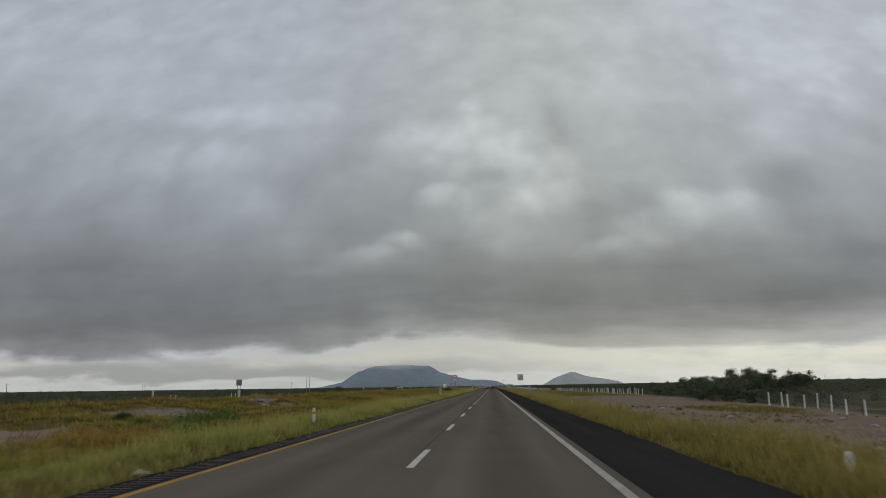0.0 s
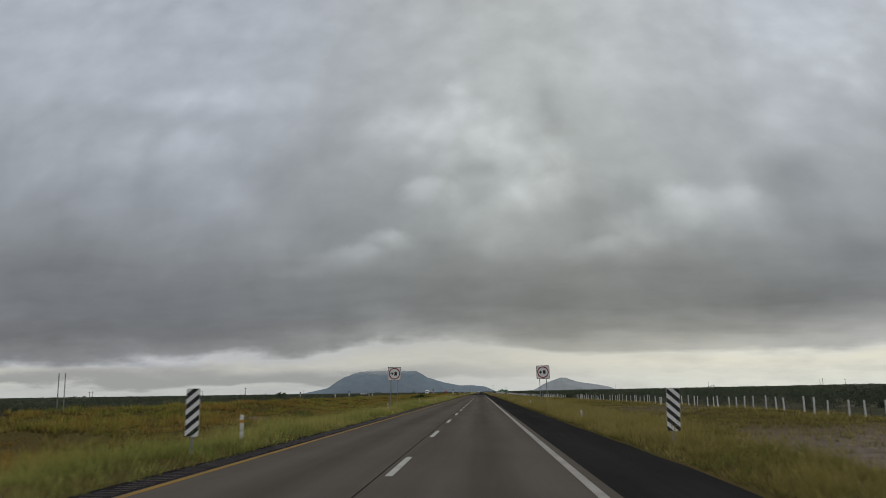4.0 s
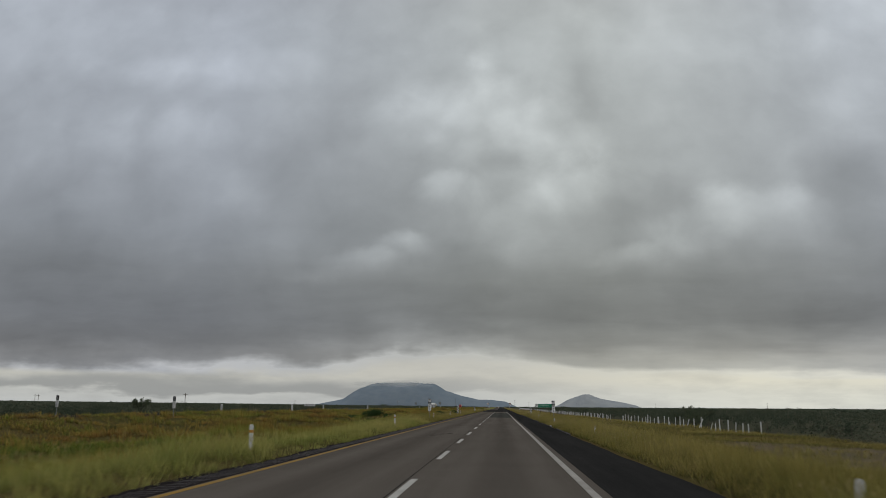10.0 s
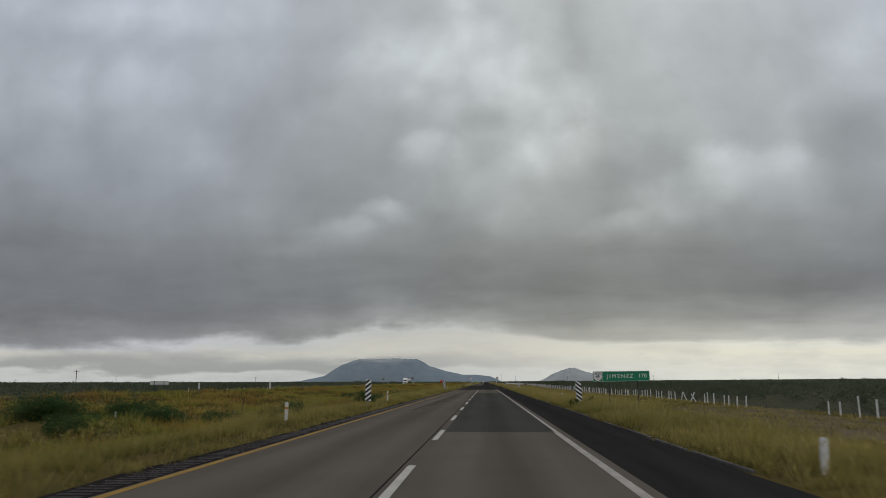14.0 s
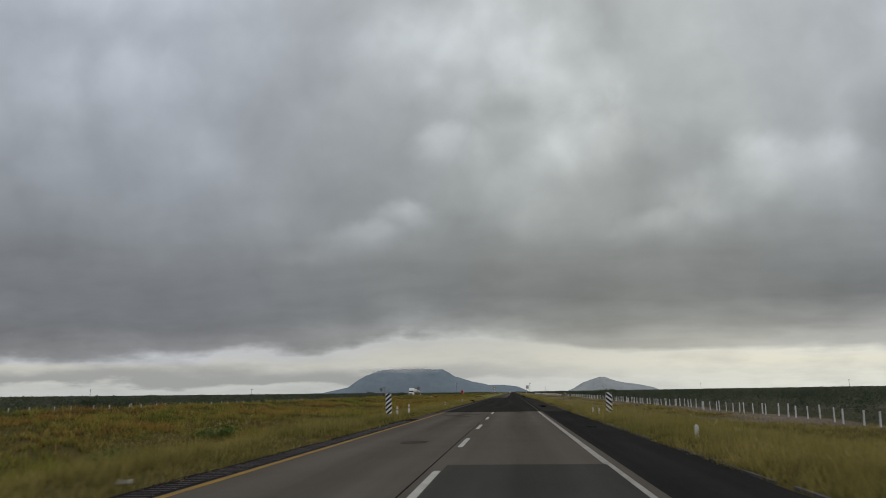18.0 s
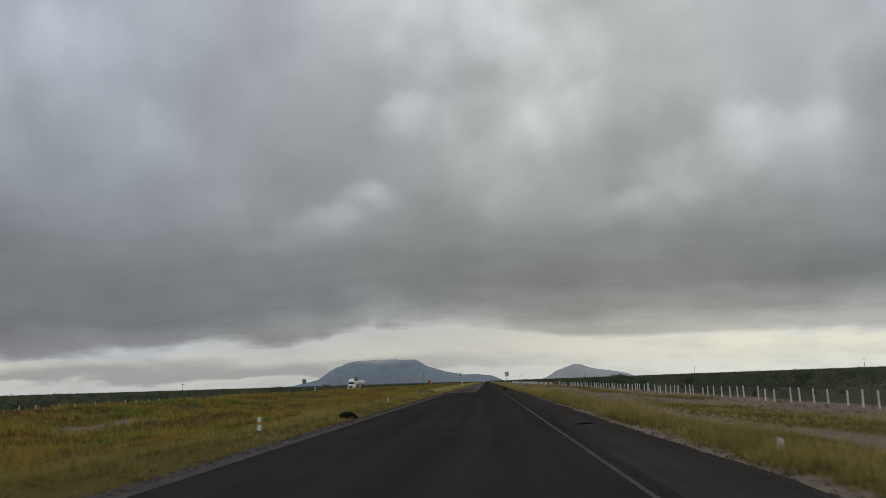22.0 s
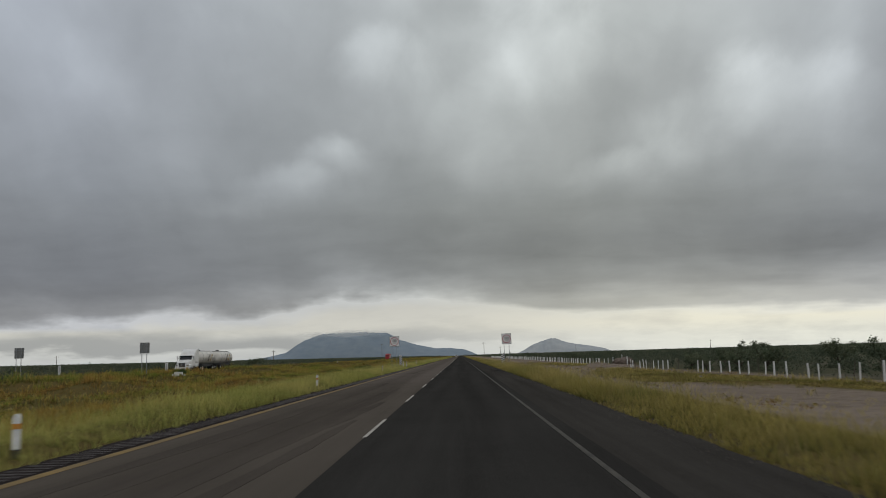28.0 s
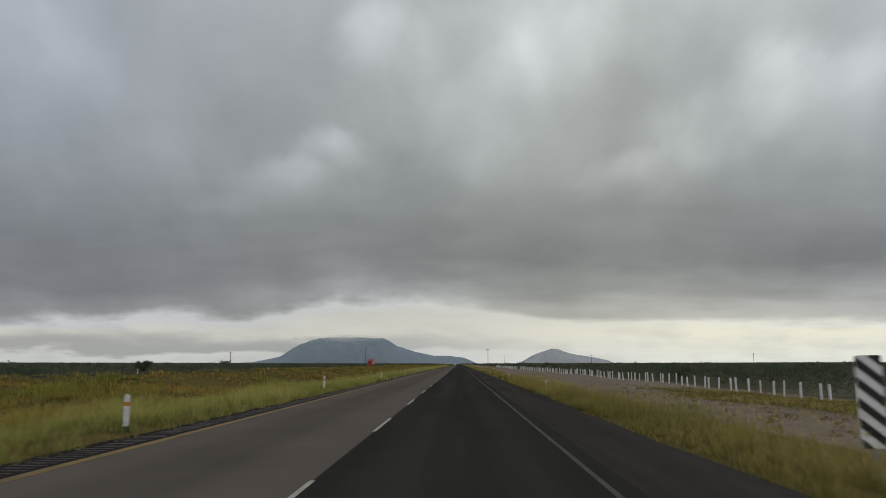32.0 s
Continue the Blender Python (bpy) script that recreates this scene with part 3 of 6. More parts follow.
def bare(x, y):
    """How bare the earth is, 0 to 1."""
    x, y = np.asarray(x, float), np.asarray(y, float)
    w = value_noise(x, y, 7.0) - 0.5
    right = np.clip((x - np.where(y < 125, 7.1, np.where(y < 480, 9.3, np.where(y < 545, 7.3, 6.5))) - 2.5 * w) / 1.4, 0, 1) * (x < 24) * (x > 0)
    f = right * np.clip(np.clip((150 - y) / 45, 0, 1) + np.clip((y - 480) / 25, 0, 1) + 0.5 * (value_noise(x, y, 19.0) > 0.66), 0, 1)
    for cx, cy, rx, ry in ((12.4, 560, 3.0, 24), (15.0, 505, 3.8, 16), (16.0, 535, 3.5, 16), (17.0, 600, 2.4, 12), (14.5, 722, 4.2, 20), (18, 803, 5.0, 22), (17, 745, 2.5, 9), (12, 508, 3.5, 12), (16.5, 640, 2.0, 25), (17.5, 60, 4, 9), (19.2, 706, 2.6, 26), (18.5, 668, 1.8, 12)):
        f = f * (1 - near_spot(x, y, cx, cy, rx, ry))
    for cx, cy, rx, ry in ((-26, 40, 5, 9), (-31, 74, 4, 7), (-30, 108, 3, 5), (-9.8, 86.5, 4.6, 4.6), (-27.0, 582, 3.2, 7), (-33, 134, 3.5, 12), (-19, 168, 3.5, 8)):
        f = np.maximum(f, near_spot(x + 2 * w, y + 4 * w, cx, cy, rx, ry))
    f = np.maximum(f, (x < -13) * (x > -40) * (y < 160) * np.clip((value_noise(x, y, 11.0) - 0.83) * 8, 0, 1))
    f = np.maximum(f, (np.abs(x + 47.5) < 7) * 0.9)
    f = np.maximum(f, np.clip((y - 490) / 6, 0, 1) * np.clip((640 - y) / 6, 0, 1) * ((np.abs(x + 6.2) < 0.25) | (np.abs(x - 4.25) < 0.2)))
    return np.clip(f, 0, 1)


def ground_z(x, y):
    x, y = np.asarray(x, float), np.asarray(y, float)
    widened = 0.45 * np.clip((y - 638) / 5, 0, 1) * np.clip((x + 12) / 3, 0, 1) * (x < -3)
    z = np.interp(x + widened, PROFILE_X, PROFILE_Z)
    z = z + 0.0034 * np.clip(np.abs(x) - 110, 0, 1400)
    z = z + np.interp(y, FIELD_Y, FIELD_RISE) * np.clip((x - 8) / 12, 0, 1) * np.clip((160 - x) / 100, 0, 1)
    loose = np.clip((-9 - x) / 4, 0, 1) * np.clip((x + 39.5) / 4, 0, 1)
    z = z + loose * (1.35 * (value_noise(x, y, 8.5) - 0.5) + 0.55 * (value_noise(x, y, 3.4) - 0.5) + 0.7 * np.clip((-18 - x) / 4, 0, 1) * (value_noise(x + 40, y, 4.2) - 0.45))
    z = z - 0.5 * np.exp(-((y - 379) / 5.0) ** 2) * np.clip((-9.5 - x) / 2, 0, 1) * np.clip((x + 36) / 4, 0, 1)
    z = z + np.clip((x - 7) / 4, 0, 1) * (0.22 * (value_noise(x, y, 8.0) - 0.5) + 0.1 * (value_noise(x, y, 2.6) - 0.5))
    z = z + 0.85 * np.exp(-(((x + 27.4) / 2.8) ** 2) - ((y - 583) / 6.0) ** 2)
    for cx, cy, h, r in ((21.5, 772, 0.75, 2.2), (24.5, 777, 0.6, 2.0), (20.0, 781, 0.5, 1.8)):
        z = z + h * np.exp(-(((x - cx) / r) ** 2) - ((y - cy) / r) ** 2)
    return z


def ground():
    xs = np.concatenate([[-4000, -2500, -1500, -900, -500, -300, -200, -140, -100, -80], np.arange(-68, -42, 2.0), np.arange(-42, -9, 1.0), [-9, -8.2, -7.3, -6.75, -6.5, -4, -1, 2, 4.1, 4.35, 5, 5.8, 6.6, 7.4], np.arange(8.2, 27, 0.9), [28, 31, 35, 40, 48, 60, 80, 110, 150, 220, 320, 500, 900, 1500, 2500, 4000]])
    ys = np.concatenate([[-400, -150, -60], np.arange(-30, 860, 1.6), np.arange(860, 1200, 8), np.arange(1200, 2000, 50), np.arange(2000, 4950, 245)])
    gx, gy = np.meshgrid(xs, ys)
    gz = ground_z(gx, gy)
    w, h = len(xs), len(ys)
    me = bpy.data.meshes.new("ground")
    idx = np.arange(w * h).reshape(h, w)
    quads = np.stack([idx[:-1, :-1], idx[:-1, 1:], idx[1:, 1:], idx[1:, :-1]], -1).reshape(-1, 4)
    me.from_pydata(np.stack([gx, gy, gz], -1).reshape(-1, 3).tolist(), [], quads.tolist())
    for name, values in (("bare", bare(gx, gy)), ("scrub", np.clip(np.maximum((gx - 22.5) / 2.5, (-60 - gx) / 3), 0, 1))):
        me.attributes.new(name, "FLOAT", "POINT").data.foreach_set("value", values.ravel().astype(np.float32))
    me.materials.append(M["ground_soil"])
    tagged(smooth(new("ground", me)), "dry earth and straw of a flat desert plain", "ground", kind="structure")


ground()


def slab(name, x0, x1, y0, y1, z0, z1, mat, label, step=6.0, ragged=0.0, category="road", kind="structure"):
    """A long flat layer of paving, its sides slightly uneven."""
    bm = bmesh.new()
    count = max(1, int(min(y1, 1300) - y0) // int(step)) if step else 1
    ys = np.unique(np.concatenate([np.linspace(y0, min(y1, 1300), count + 1), [y1]]))
    rows = []
    for y in ys:
        j = ragged * (value_noise(x0 * 9 + 500, y, 3.0) - 0.5)
        l = ragged * (value_noise(x1 * 9 + 900, y, 3.0) - 0.5)
        j, l = (j if x0 < -6 else 0.0), (l if x1 > 4 else 0.0)
        rows.append([bm.verts.new(v) for v in ((x0 + j, y, z0), (x0 + j, y, z1), (x1 + l, y, z1), (x1 + l, y, z0))])
    for a, b in zip(rows, rows[1:]):
        for i in range(3):
            bm.faces.new((a[i], b[i], b[i + 1], a[i + 1]))
    bm.faces.new(rows[0])
    bm.faces.new(rows[-1][::-1])
    bmesh.ops.recalc_face_normals(bm, faces=bm.faces)
    return tagged(part(name, bm, mat), label, category, kind=kind)


ROAD_END = 4700.0
road = slab("road", -5.80, 2.11, -80, OVERLAY[0], -0.25, 0.0, "asphalt_old", "grey worn asphalt carriageway with two lanes")
slab("road_overlay", -5.62, 2.28, OVERLAY[0], OVERLAY[1], -0.25, 0.014, "asphalt_new", "fresh black asphalt laid over both lanes")
slab("road_far", LATE_DASH, 2.28, OVERLAY[1], ROAD_END, -0.25, 0.012, "asphalt_new", "fresh black asphalt lane beside the older one")
slab("road_left_lane", -6.16, LATE_DASH, OVERLAY[1], ROAD_END, -0.25, 0.0, "asphalt_brown", "brownish worn asphalt lane with tyre stains")
slab("road_patch", DASH + 0.1, 1.80, 357.5, 444.5, -0.02, 0.006, "asphalt_patch", "darker asphalt patch on the driving lane", ragged=0.05)
slab("shoulder_left", LEFT_EDGE, -5.80, -80, 476, -0.25, -0.006, "asphalt_edge", "dark asphalt shoulder with rumble bars", ragged=0.25, step=2.0)
slab("shoulder_left_late", LATE_LEFT, -6.16, OVERLAY[1], ROAD_END, -0.25, -0.006, "asphalt_edge", "dark asphalt shoulder with rumble bars", ragged=0.25, step=2.0)
slab("shoulder_left_worn", LEFT_EDGE + 0.25, -5.80, 476, OVERLAY[0], -0.25, -0.008, "gravel", "gravelly worn edge where the rumble bars end", ragged=0.5, step=1.0)
slab("shoulder_left_rough", LEFT_EDGE + 0.2, -5.62, OVERLAY[0], OVERLAY[1], -0.25, -0.010, "gravel", "broken gravelly edge of the asphalt", ragged=0.4, step=1.0)
slab("shoulder_right", 2.11, RIGHT_EDGE, -80, 492, -0.25, -0.008, "asphalt_black", "black asphalt shoulder", ragged=0.2, step=2.0)
slab("shoulder_right_grey", 2.28, RIGHT_EDGE, 492, ROAD_END, -0.25, -0.008, "asphalt_grey", "greyish dusty asphalt shoulder", ragged=0.3, step=2.0)
slab("road_opposite", -53.2, -42.2, -300, ROAD_END, -0.25, 0.03, "asphalt_grey", "grey carriageway of the opposite direction", step=40.0)

rim = thing("shoulder_rim", pose(0, 0, 0), "pale crumbling concrete rim along the shoulder", "road", kind="structure")
for i in range(46):
    if i % 5 == 3:
        continue
    y = 288.0 + 4.3 * i
    bm = boxed(-0.035, 0.035, -1.9 + 0.3 * math.sin(i * 2.7), 1.9 + 0.3 * math.sin(i * 4.1), -0.2, 0.022, bevel=0.012)
    bmesh.ops.transform(bm, matrix=pose(RIGHT_EDGE + 0.09 + 0.03 * math.sin(i * 3.3), y, 0, 0, 0, 0.6 * math.sin(i * 1.9)), verts=bm.verts)
    part("rim_stone", bm, "silt", rim)

# painted lines
line_r = slab("edge_line", RIGHT_LINE - 0.085, RIGHT_LINE + 0.08, -80, OVERLAY[0] - 0.4, -0.01, 0.004, "edge_paint", "continuous white edge line", 2.0, 0.02, "road marking")
slab("edge_line_worn", LATE_LINE - 0.045, LATE_LINE + 0.045, OVERLAY[0] + 3, 2200, 0.0, 0.018, "worn_line", "thin worn edge line", 1.5, 0.05, "road marking")
slab("edge_line_yellow", YELLOW - 0.085, YELLOW + 0.08, -80, OVERLAY[0] - 0.5, -0.01, 0.004, "yellow_line", "continuous yellow edge line", 2.0, 0.03, "road marking")
slab("edge_line_yellow_late", LATE_YELLOW - 0.10, LATE_YELLOW + 0.10, OVERLAY[1] + 2, 2200, -0.01, 0.004, "worn_yellow", "worn dull yellow edge line", 2.0, 0.03, "road marking")


def lane_dashes():
    """Broken centre line; its spacing varies a little along the road."""
    anchors = [-8.5, 18.3, 45.1, 73.5, 85.8, 166.5, 188.7, 209.4, 229.9, 263.9, 285.5, 310.7, 322.7, 345.0, 367.5, 428.5, 440.9, 464.1, 488.5]
    middles = []
    for a, b in zip(anchors, anchors[1:]):
        c = round((b - a) / 12.6)
        middles += [a + (b - a) * i / c for i in range(c)]
    middles.append(488.0)
    first = thing("lane_line", pose(DASH, 0, 0), "broken white lane line on the old asphalt", "road marking", kind="structure")
    later = thing("lane_line_worn", pose(LATE_DASH, 0, 0), "thin broken white lane line along the asphalt joint", "road marking", kind="structure")
    wide = part("dash", boxed(-0.075, 0.075, -2.25, 2.25, -0.01, 0.0045), "white_line", first)
    thin = part("dash", boxed(-0.038, 0.038, -2.2, 2.2, 0.0, 0.0165), "edge_paint", later)
    wide.location.y, thin.location.y = middles[0], 645.1
    spots = [(wide, y, 1) for y in middles[1:]] + [(thin, 645.1 + 12.2 * i, 1) for i in range(1, 60)]
    for src, y, _ in spots:
        ob = new("dash", src.data)
        ob.parent, ob.location.y = src.parent, y


lane_dashes()


def road_marks():
    """Skid marks, sealed seams and dark blotches worn into the asphalt."""
    def streak(x0, y0, x1, y1, w, mat="tyre_mark", z=0.0035):
        bm = bmesh.new()
        rows = []
        c = max(4, int(abs(y1 - y0) / 1.2))
        for i in range(c + 1):
            u = i / c
            x = x0 + (x1 - x0) * u + 0.04 * math.sin(u * 9 + y0)
            half = w * (0.35 + 0.65 * min(1, 5 * u, 5 * (1 - u))) * (0.8 + 0.4 * float(value_noise(x, y0 + u * 40, 2.0))) / 2
            y = y0 + (y1 - y0) * u
            rows.append((bm.verts.new((x - half, y, z)), bm.verts.new((x + half, y, z)), bm.verts.new((x + half, y, -0.01)), bm.verts.new((x - half, y, -0.01))))
        for a, b in zip(rows, rows[1:]):
            for j in range(4):
                bm.faces.new((a[j], a[(j + 1) % 4], b[(j + 1) % 4], b[j]))
        bm.faces.new(rows[0])
        bm.faces.new(rows[-1][::-1])
        bmesh.ops.recalc_face_normals(bm, faces=bm.faces)
        return bm

    skids = thing("skid_marks", pose(0, 0, 0), "dark tyre marks on the worn lane", "road marking", kind="structure")
    for i, (x0, y0, x1, y1, w) in enumerate(((-4.45, 377, -3.9, 426, 0.22), (-4.05, 379, -3.5, 428, 0.16), (-4.9, 664, -3.4, 700, 0.55), (-4.3, 660, -2.7, 692, 0.45), (-3.6, 668, -3.0, 704, 0.4), (-5.2, 672, -4.4, 712, 0.5), (-3.3, 662, -2.6, 684, 0.3), (-4.4, 735, -4.0, 756, 0.3))):
        part("streak", streak(x0, y0, x1, y1, w, z=0.0025 + 0.0004 * i), "tyre_mark" if y0 < 500 else "tyre_faint", skids)
    seam = thing("seam", pose(0, 0, 0), "dark sealed seam between the lanes", "road marking", kind="structure")
    part("strip", streak(DASH - 0.2, 300, DASH - 0.2, 489, 0.03), "asphalt_black", seam)
    part("strip", streak(DASH - 0.17, 20, DASH - 0.17, 296, 0.025), "asphalt_black", seam)
    spots = thing("stains", pose(0, 0, 0), "dark blotches on the grey asphalt", "road marking", kind="structure")
    for i, (x, y, w, l) in enumerate(((-3.3, 283.0, 0.35, 1.3), (-2.9, 284.2, 0.3, 1.0), (-3.6, 281.2, 0.3, 1.0), (-3.8, 479.0, 1.6, 1.2), (-4.3, 482.0, 1.4, 1.0), (-3.2, 484.2, 1.2, 0.9), (0.3, 489.0, 0.45, 1.0), (0.3, 487.0, 0.4, 0.8), (-3.4, 452.0, 0.9, 1.4), (1.0, 199.0, 0.5, 1.2))):
        part("blotch", streak(x, y, x + 0.1, y + l, w, z=0.003 + 0.0005 * i), "tyre_mark", spots)


road_marks()


def rumble():
    """Raised bars across the left shoulder."""
    for name, y0, y1, out in (("rumble_strip", -20.0, 473.0, 0.0), ("rumble_strip", 642.0, 1000.0, 0.38)):
        ys = np.arange(y0, y1, 0.31)
        x0, x1 = -6.42 - out + RNG.normal(0, 0.03, len(ys)), -5.92 - out + RNG.normal(0, 0.03, len(ys))
        top = np.stack([x0, ys - 0.014, x1, ys + 0.014], -1)
        z = np.full(len(ys), 0.0005)
        a, b = np.stack([top[:, 0], top[:, 1], z], -1), np.stack([top[:, 2], top[:, 1], z], -1)
        c, d = np.stack([top[:, 2], top[:, 3], z], -1), np.stack([top[:, 0], top[:, 3], z], -1)
        e, f = a - (0, 0.008, 0.012), b - (0, 0.008, 0.012)
        g, h = c + (0, 0.008, -0.012), d + (0, 0.008, -0.012)
        quads = [np.stack(q, 1) for q in ((a, b, c, d), (e, f, b, a), (d, c, g, h))]
        tagged(soup(name, np.concatenate(quads).reshape(-1, 3), "silt", size=4), "pale raised rumble bars across the dark shoulder", "rumble strip", kind="stuff")


rumble()


# ---- mountains far ahead ----
def mountain(name, label, px, ph, y0, depth, seed, mat="hazy_mountain"):
    """A ridge seen across the plain: px, ph its outline in sideways distance and height."""
    bm = bmesh.new()
    xs = np.linspace(px[0], px[-1], 150)
    us = np.linspace(-1, 1, 26)
    prof = np.interp(xs, px, ph)
    rows = []
    for u in us:
        fall = max(0.0, 1 - abs(u) ** 1.5)
        row = []
        for x, h in zip(xs, prof):
            crag = 1 + 0.12 * (value_noise(x + seed, u * 260, 40.0) - 0.5) * (abs(u) > 0.05) + 0.05 * (value_noise(x + seed, u * 50, 9.0) - 0.5)
            row.append(bm.verts.new((x, y0 + u * depth, -3 + max(0.0, (h + 3) * fall * crag))))
        rows.append(row)
    for a, b in zip(rows, rows[1:]):
        for i in range(len(xs) - 1):
            bm.faces.new((a[i], a[i + 1], b[i + 1], b[i]))
    return tagged(smooth(part(name, bm, mat)), label, "mountain")


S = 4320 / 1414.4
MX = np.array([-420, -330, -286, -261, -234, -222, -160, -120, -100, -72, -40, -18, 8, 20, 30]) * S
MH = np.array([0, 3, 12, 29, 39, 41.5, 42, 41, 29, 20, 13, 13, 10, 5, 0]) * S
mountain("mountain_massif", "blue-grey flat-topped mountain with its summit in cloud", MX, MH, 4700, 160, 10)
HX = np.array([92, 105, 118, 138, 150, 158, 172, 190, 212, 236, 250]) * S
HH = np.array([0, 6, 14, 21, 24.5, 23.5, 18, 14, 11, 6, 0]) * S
mountain("mountain_hill", "low blue-grey conical hill on the plain", HX, HH, 4700, 110, 300, "hazy_hill")


def cap_cloud():
    """A thin lens of cloud that rests on the flat summit."""
    m, k = material("cap_cloud")
    p = where(k)
    d = k.vec("LENGTH", k.vec("MULTIPLY", k.vec("SUBTRACT", p, (-540, 4400, 112)).outputs[0], (1 / 235, 0, 1 / 20)).outputs[0]).outputs["Value"]
    puff = k.noise(k.vec("MULTIPLY", p, (1, 0, 1.3)).outputs[0], 0.009, 2.0, 0.45)
    a = k.math("MULTIPLY", k.span(k.math("ADD", d, k.math("MULTIPLY", k.math("SUBTRACT", puff, 0.5), 0.8)), 0.05, 1.05, 1.0, 0.0, "SMOOTHSTEP"), 0.6)
    grey = (0.64, 0.65, 0.66, 1)
    body = k.add("ShaderNodeMixShader", {0: 0.5, 1: k.add("ShaderNodeBsdfDiffuse", {0: grey}).outputs[0], 2: k.add("ShaderNodeBsdfTranslucent", {0: grey}).outputs[0]}).outputs[0]
    k.add("ShaderNodeOutputMaterial", {0: k.add("ShaderNodeMixShader", {0: a, 1: k.add("ShaderNodeBsdfTransparent", {0: (1, 1, 1, 1)}).outputs[0], 2: body}).outputs[0]})
    M["cap_cloud"] = m
    bm = bmesh.new()
    rows = []
    for i in range(25):
        x = -960 + 800 * i / 24
        rows.append([bm.verts.new((x, 4400 - 60 * math.cos(1.3 * (j / 8 - 0.5)) + 0.0003 * (x + 560) ** 2, 90 + 100 * j / 8)) for j in range(9)])
    for a0, b0 in zip(rows, rows[1:]):
        for j in range(8):
            bm.faces.new((a0[j], b0[j], b0[j + 1], a0[j + 1]))
    tagged(smooth(part("cap_backdrop", bm, "cap_cloud")), "thin grey cloud lying on the flat summit", "sky", kind="structure")


cap_cloud()


# ---- road signs ----
def sign_posts(top, xs, back, z0):
    """Square steel posts of a sign, from the ground to its top."""
    made = []
    for x in xs:
        made.append(boxed(x - 0.03, x + 0.03, back, back + 0.06, z0, top, bevel=0.006))
    return made


def ring_sign(name, x, y, z0, z1, label, group, draw, lean=0.0, w=1.22):
    """A square white panel with a red ring on two posts; draw adds its symbol."""
    gz = float(ground_z(x, y))
    root = thing(name, pose(x, y, gz, 0, lean, 0), label, "road sign", group)
    h, cz = z1 - z0, (z0 + z1) / 2 - gz
    panel = part("panel", plate(rounded(w, h, 0.05, cz), -0.012, 0.0), "sign_white", root)
    part("border", frame_line(w - 0.02, h - 0.02, 0.05, 0.03, cz, -0.016), "sign_black", panel, "thin black border line")
    part("red_ring", ring(0.36 * w, 0.435 * w, -0.017, -0.012, cz), "sign_red", panel, "broad red ring")
    part("back_rib", boxed(-w * 0.42, w * 0.42, 0.0, 0.02, cz + 0.3, cz + 0.36), "galvanised", panel)
    part("back_rib", boxed(-w * 0.42, w * 0.42, 0.0, 0.02, cz - 0.36, cz - 0.3), "galvanised", panel)
    draw(panel, cz, w)
    for bm in sign_posts(z1 - gz - 0.1, (-0.27 * w, 0.24 * w), 0.02, -0.3):
        part("post", bm, "galvanised", root, "galvanised square post")
    return root


def frame_line(w, h, r, t, cz, y):
    """A closed thin line along a rounded rectangle."""
    bm = bmesh.new()
    outer, inner = rounded(w, h, r, cz), rounded(w - 2 * t, h - 2 * t, max(r - t, 0.004), cz)
    a = [bm.verts.new((p, y, q)) for p, q in outer]
    b = [bm.verts.new((p, y, q)) for p, q in inner]
    c = len(a)
    for i in range(c):
        bm.faces.new((a[i], a[(i + 1) % c], b[(i + 1) % c], b[i]))
    got = bmesh.ops.extrude_face_region(bm, geom=bm.faces[:])
    bmesh.ops.translate(bm, vec=(0, 0.004, 0), verts=[v for v in got["geom"] if isinstance(v, bmesh.types.BMVert)])
    bmesh.ops.recalc_face_normals(bm, faces=bm.faces)
    return bm


def draw_lorry(panel, cz, w):
    part("arrow", plate([(-0.30 * w, cz + 0.042), (-0.19 * w, cz + 0.042), (-0.235 * w, cz + 0.13), (-0.175 * w, cz + 0.13), (-0.055 * w, cz), (-0.175 * w, cz - 0.13), (-0.235 * w, cz - 0.13), (-0.19 * w, cz - 0.042), (-0.30 * w, cz - 0.042)][::-1], -0.017, -0.012), "sign_black", panel, "black arrow")
    part("lorry_symbol", plate([(0.0, cz + 0.17), (0.24, cz + 0.17), (0.24, cz - 0.13), (0.0, cz - 0.13)], -0.017, -0.012), "sign_black", panel, "black lorry symbol")
    part("lorry_axle", plate([(0.02, cz - 0.155), (0.22, cz - 0.155), (0.22, cz - 0.172), (0.02, cz - 0.172)], -0.017, -0.012), "sign_black", panel)
    for x in (0.0, 0.19):
        part("lorry_wheel", plate([(x, cz - 0.145), (x + 0.05, cz - 0.145), (x + 0.05, cz - 0.195), (x, cz - 0.195)], -0.017, -0.012), "sign_black", panel)


def draw_110(panel, cz, w):
    for digit, x in (("1", -0.175), ("1", -0.035), ("0", 0.15)):
        lettering(digit, 0.36, "sign_black", panel, x, -0.0145, cz + 0.05, bold=0.06)
    for letter, x in (("k", -0.14), ("m", -0.045), ("/", 0.045), ("h", 0.12)):
        lettering(letter, 0.095, "sign_black", panel, x, -0.0145, cz - 0.24)


ring_sign("road_sign", -8.01, 169.8, 2.73, 3.95, "square white sign with red ring, arrow and lorry on two posts", "keep-right lorry signs", draw_lorry, 1.2)
ring_sign("road_sign", 5.90, 170.4, 2.64, 3.87, "square white sign with red ring, arrow and lorry on two posts", "keep-right lorry signs", draw_lorry, -0.5)
ring_sign("speed_sign", -8.16, 764.1, 2.84, 4.10, "square white speed limit sign with red ring and 110", "speed limit signs", draw_110, 0.4)
ring_sign("speed_sign", 5.97, 765.4, 2.78, 4.12, "square white speed limit sign with red ring and 110", "speed limit signs", draw_110, -0.4)


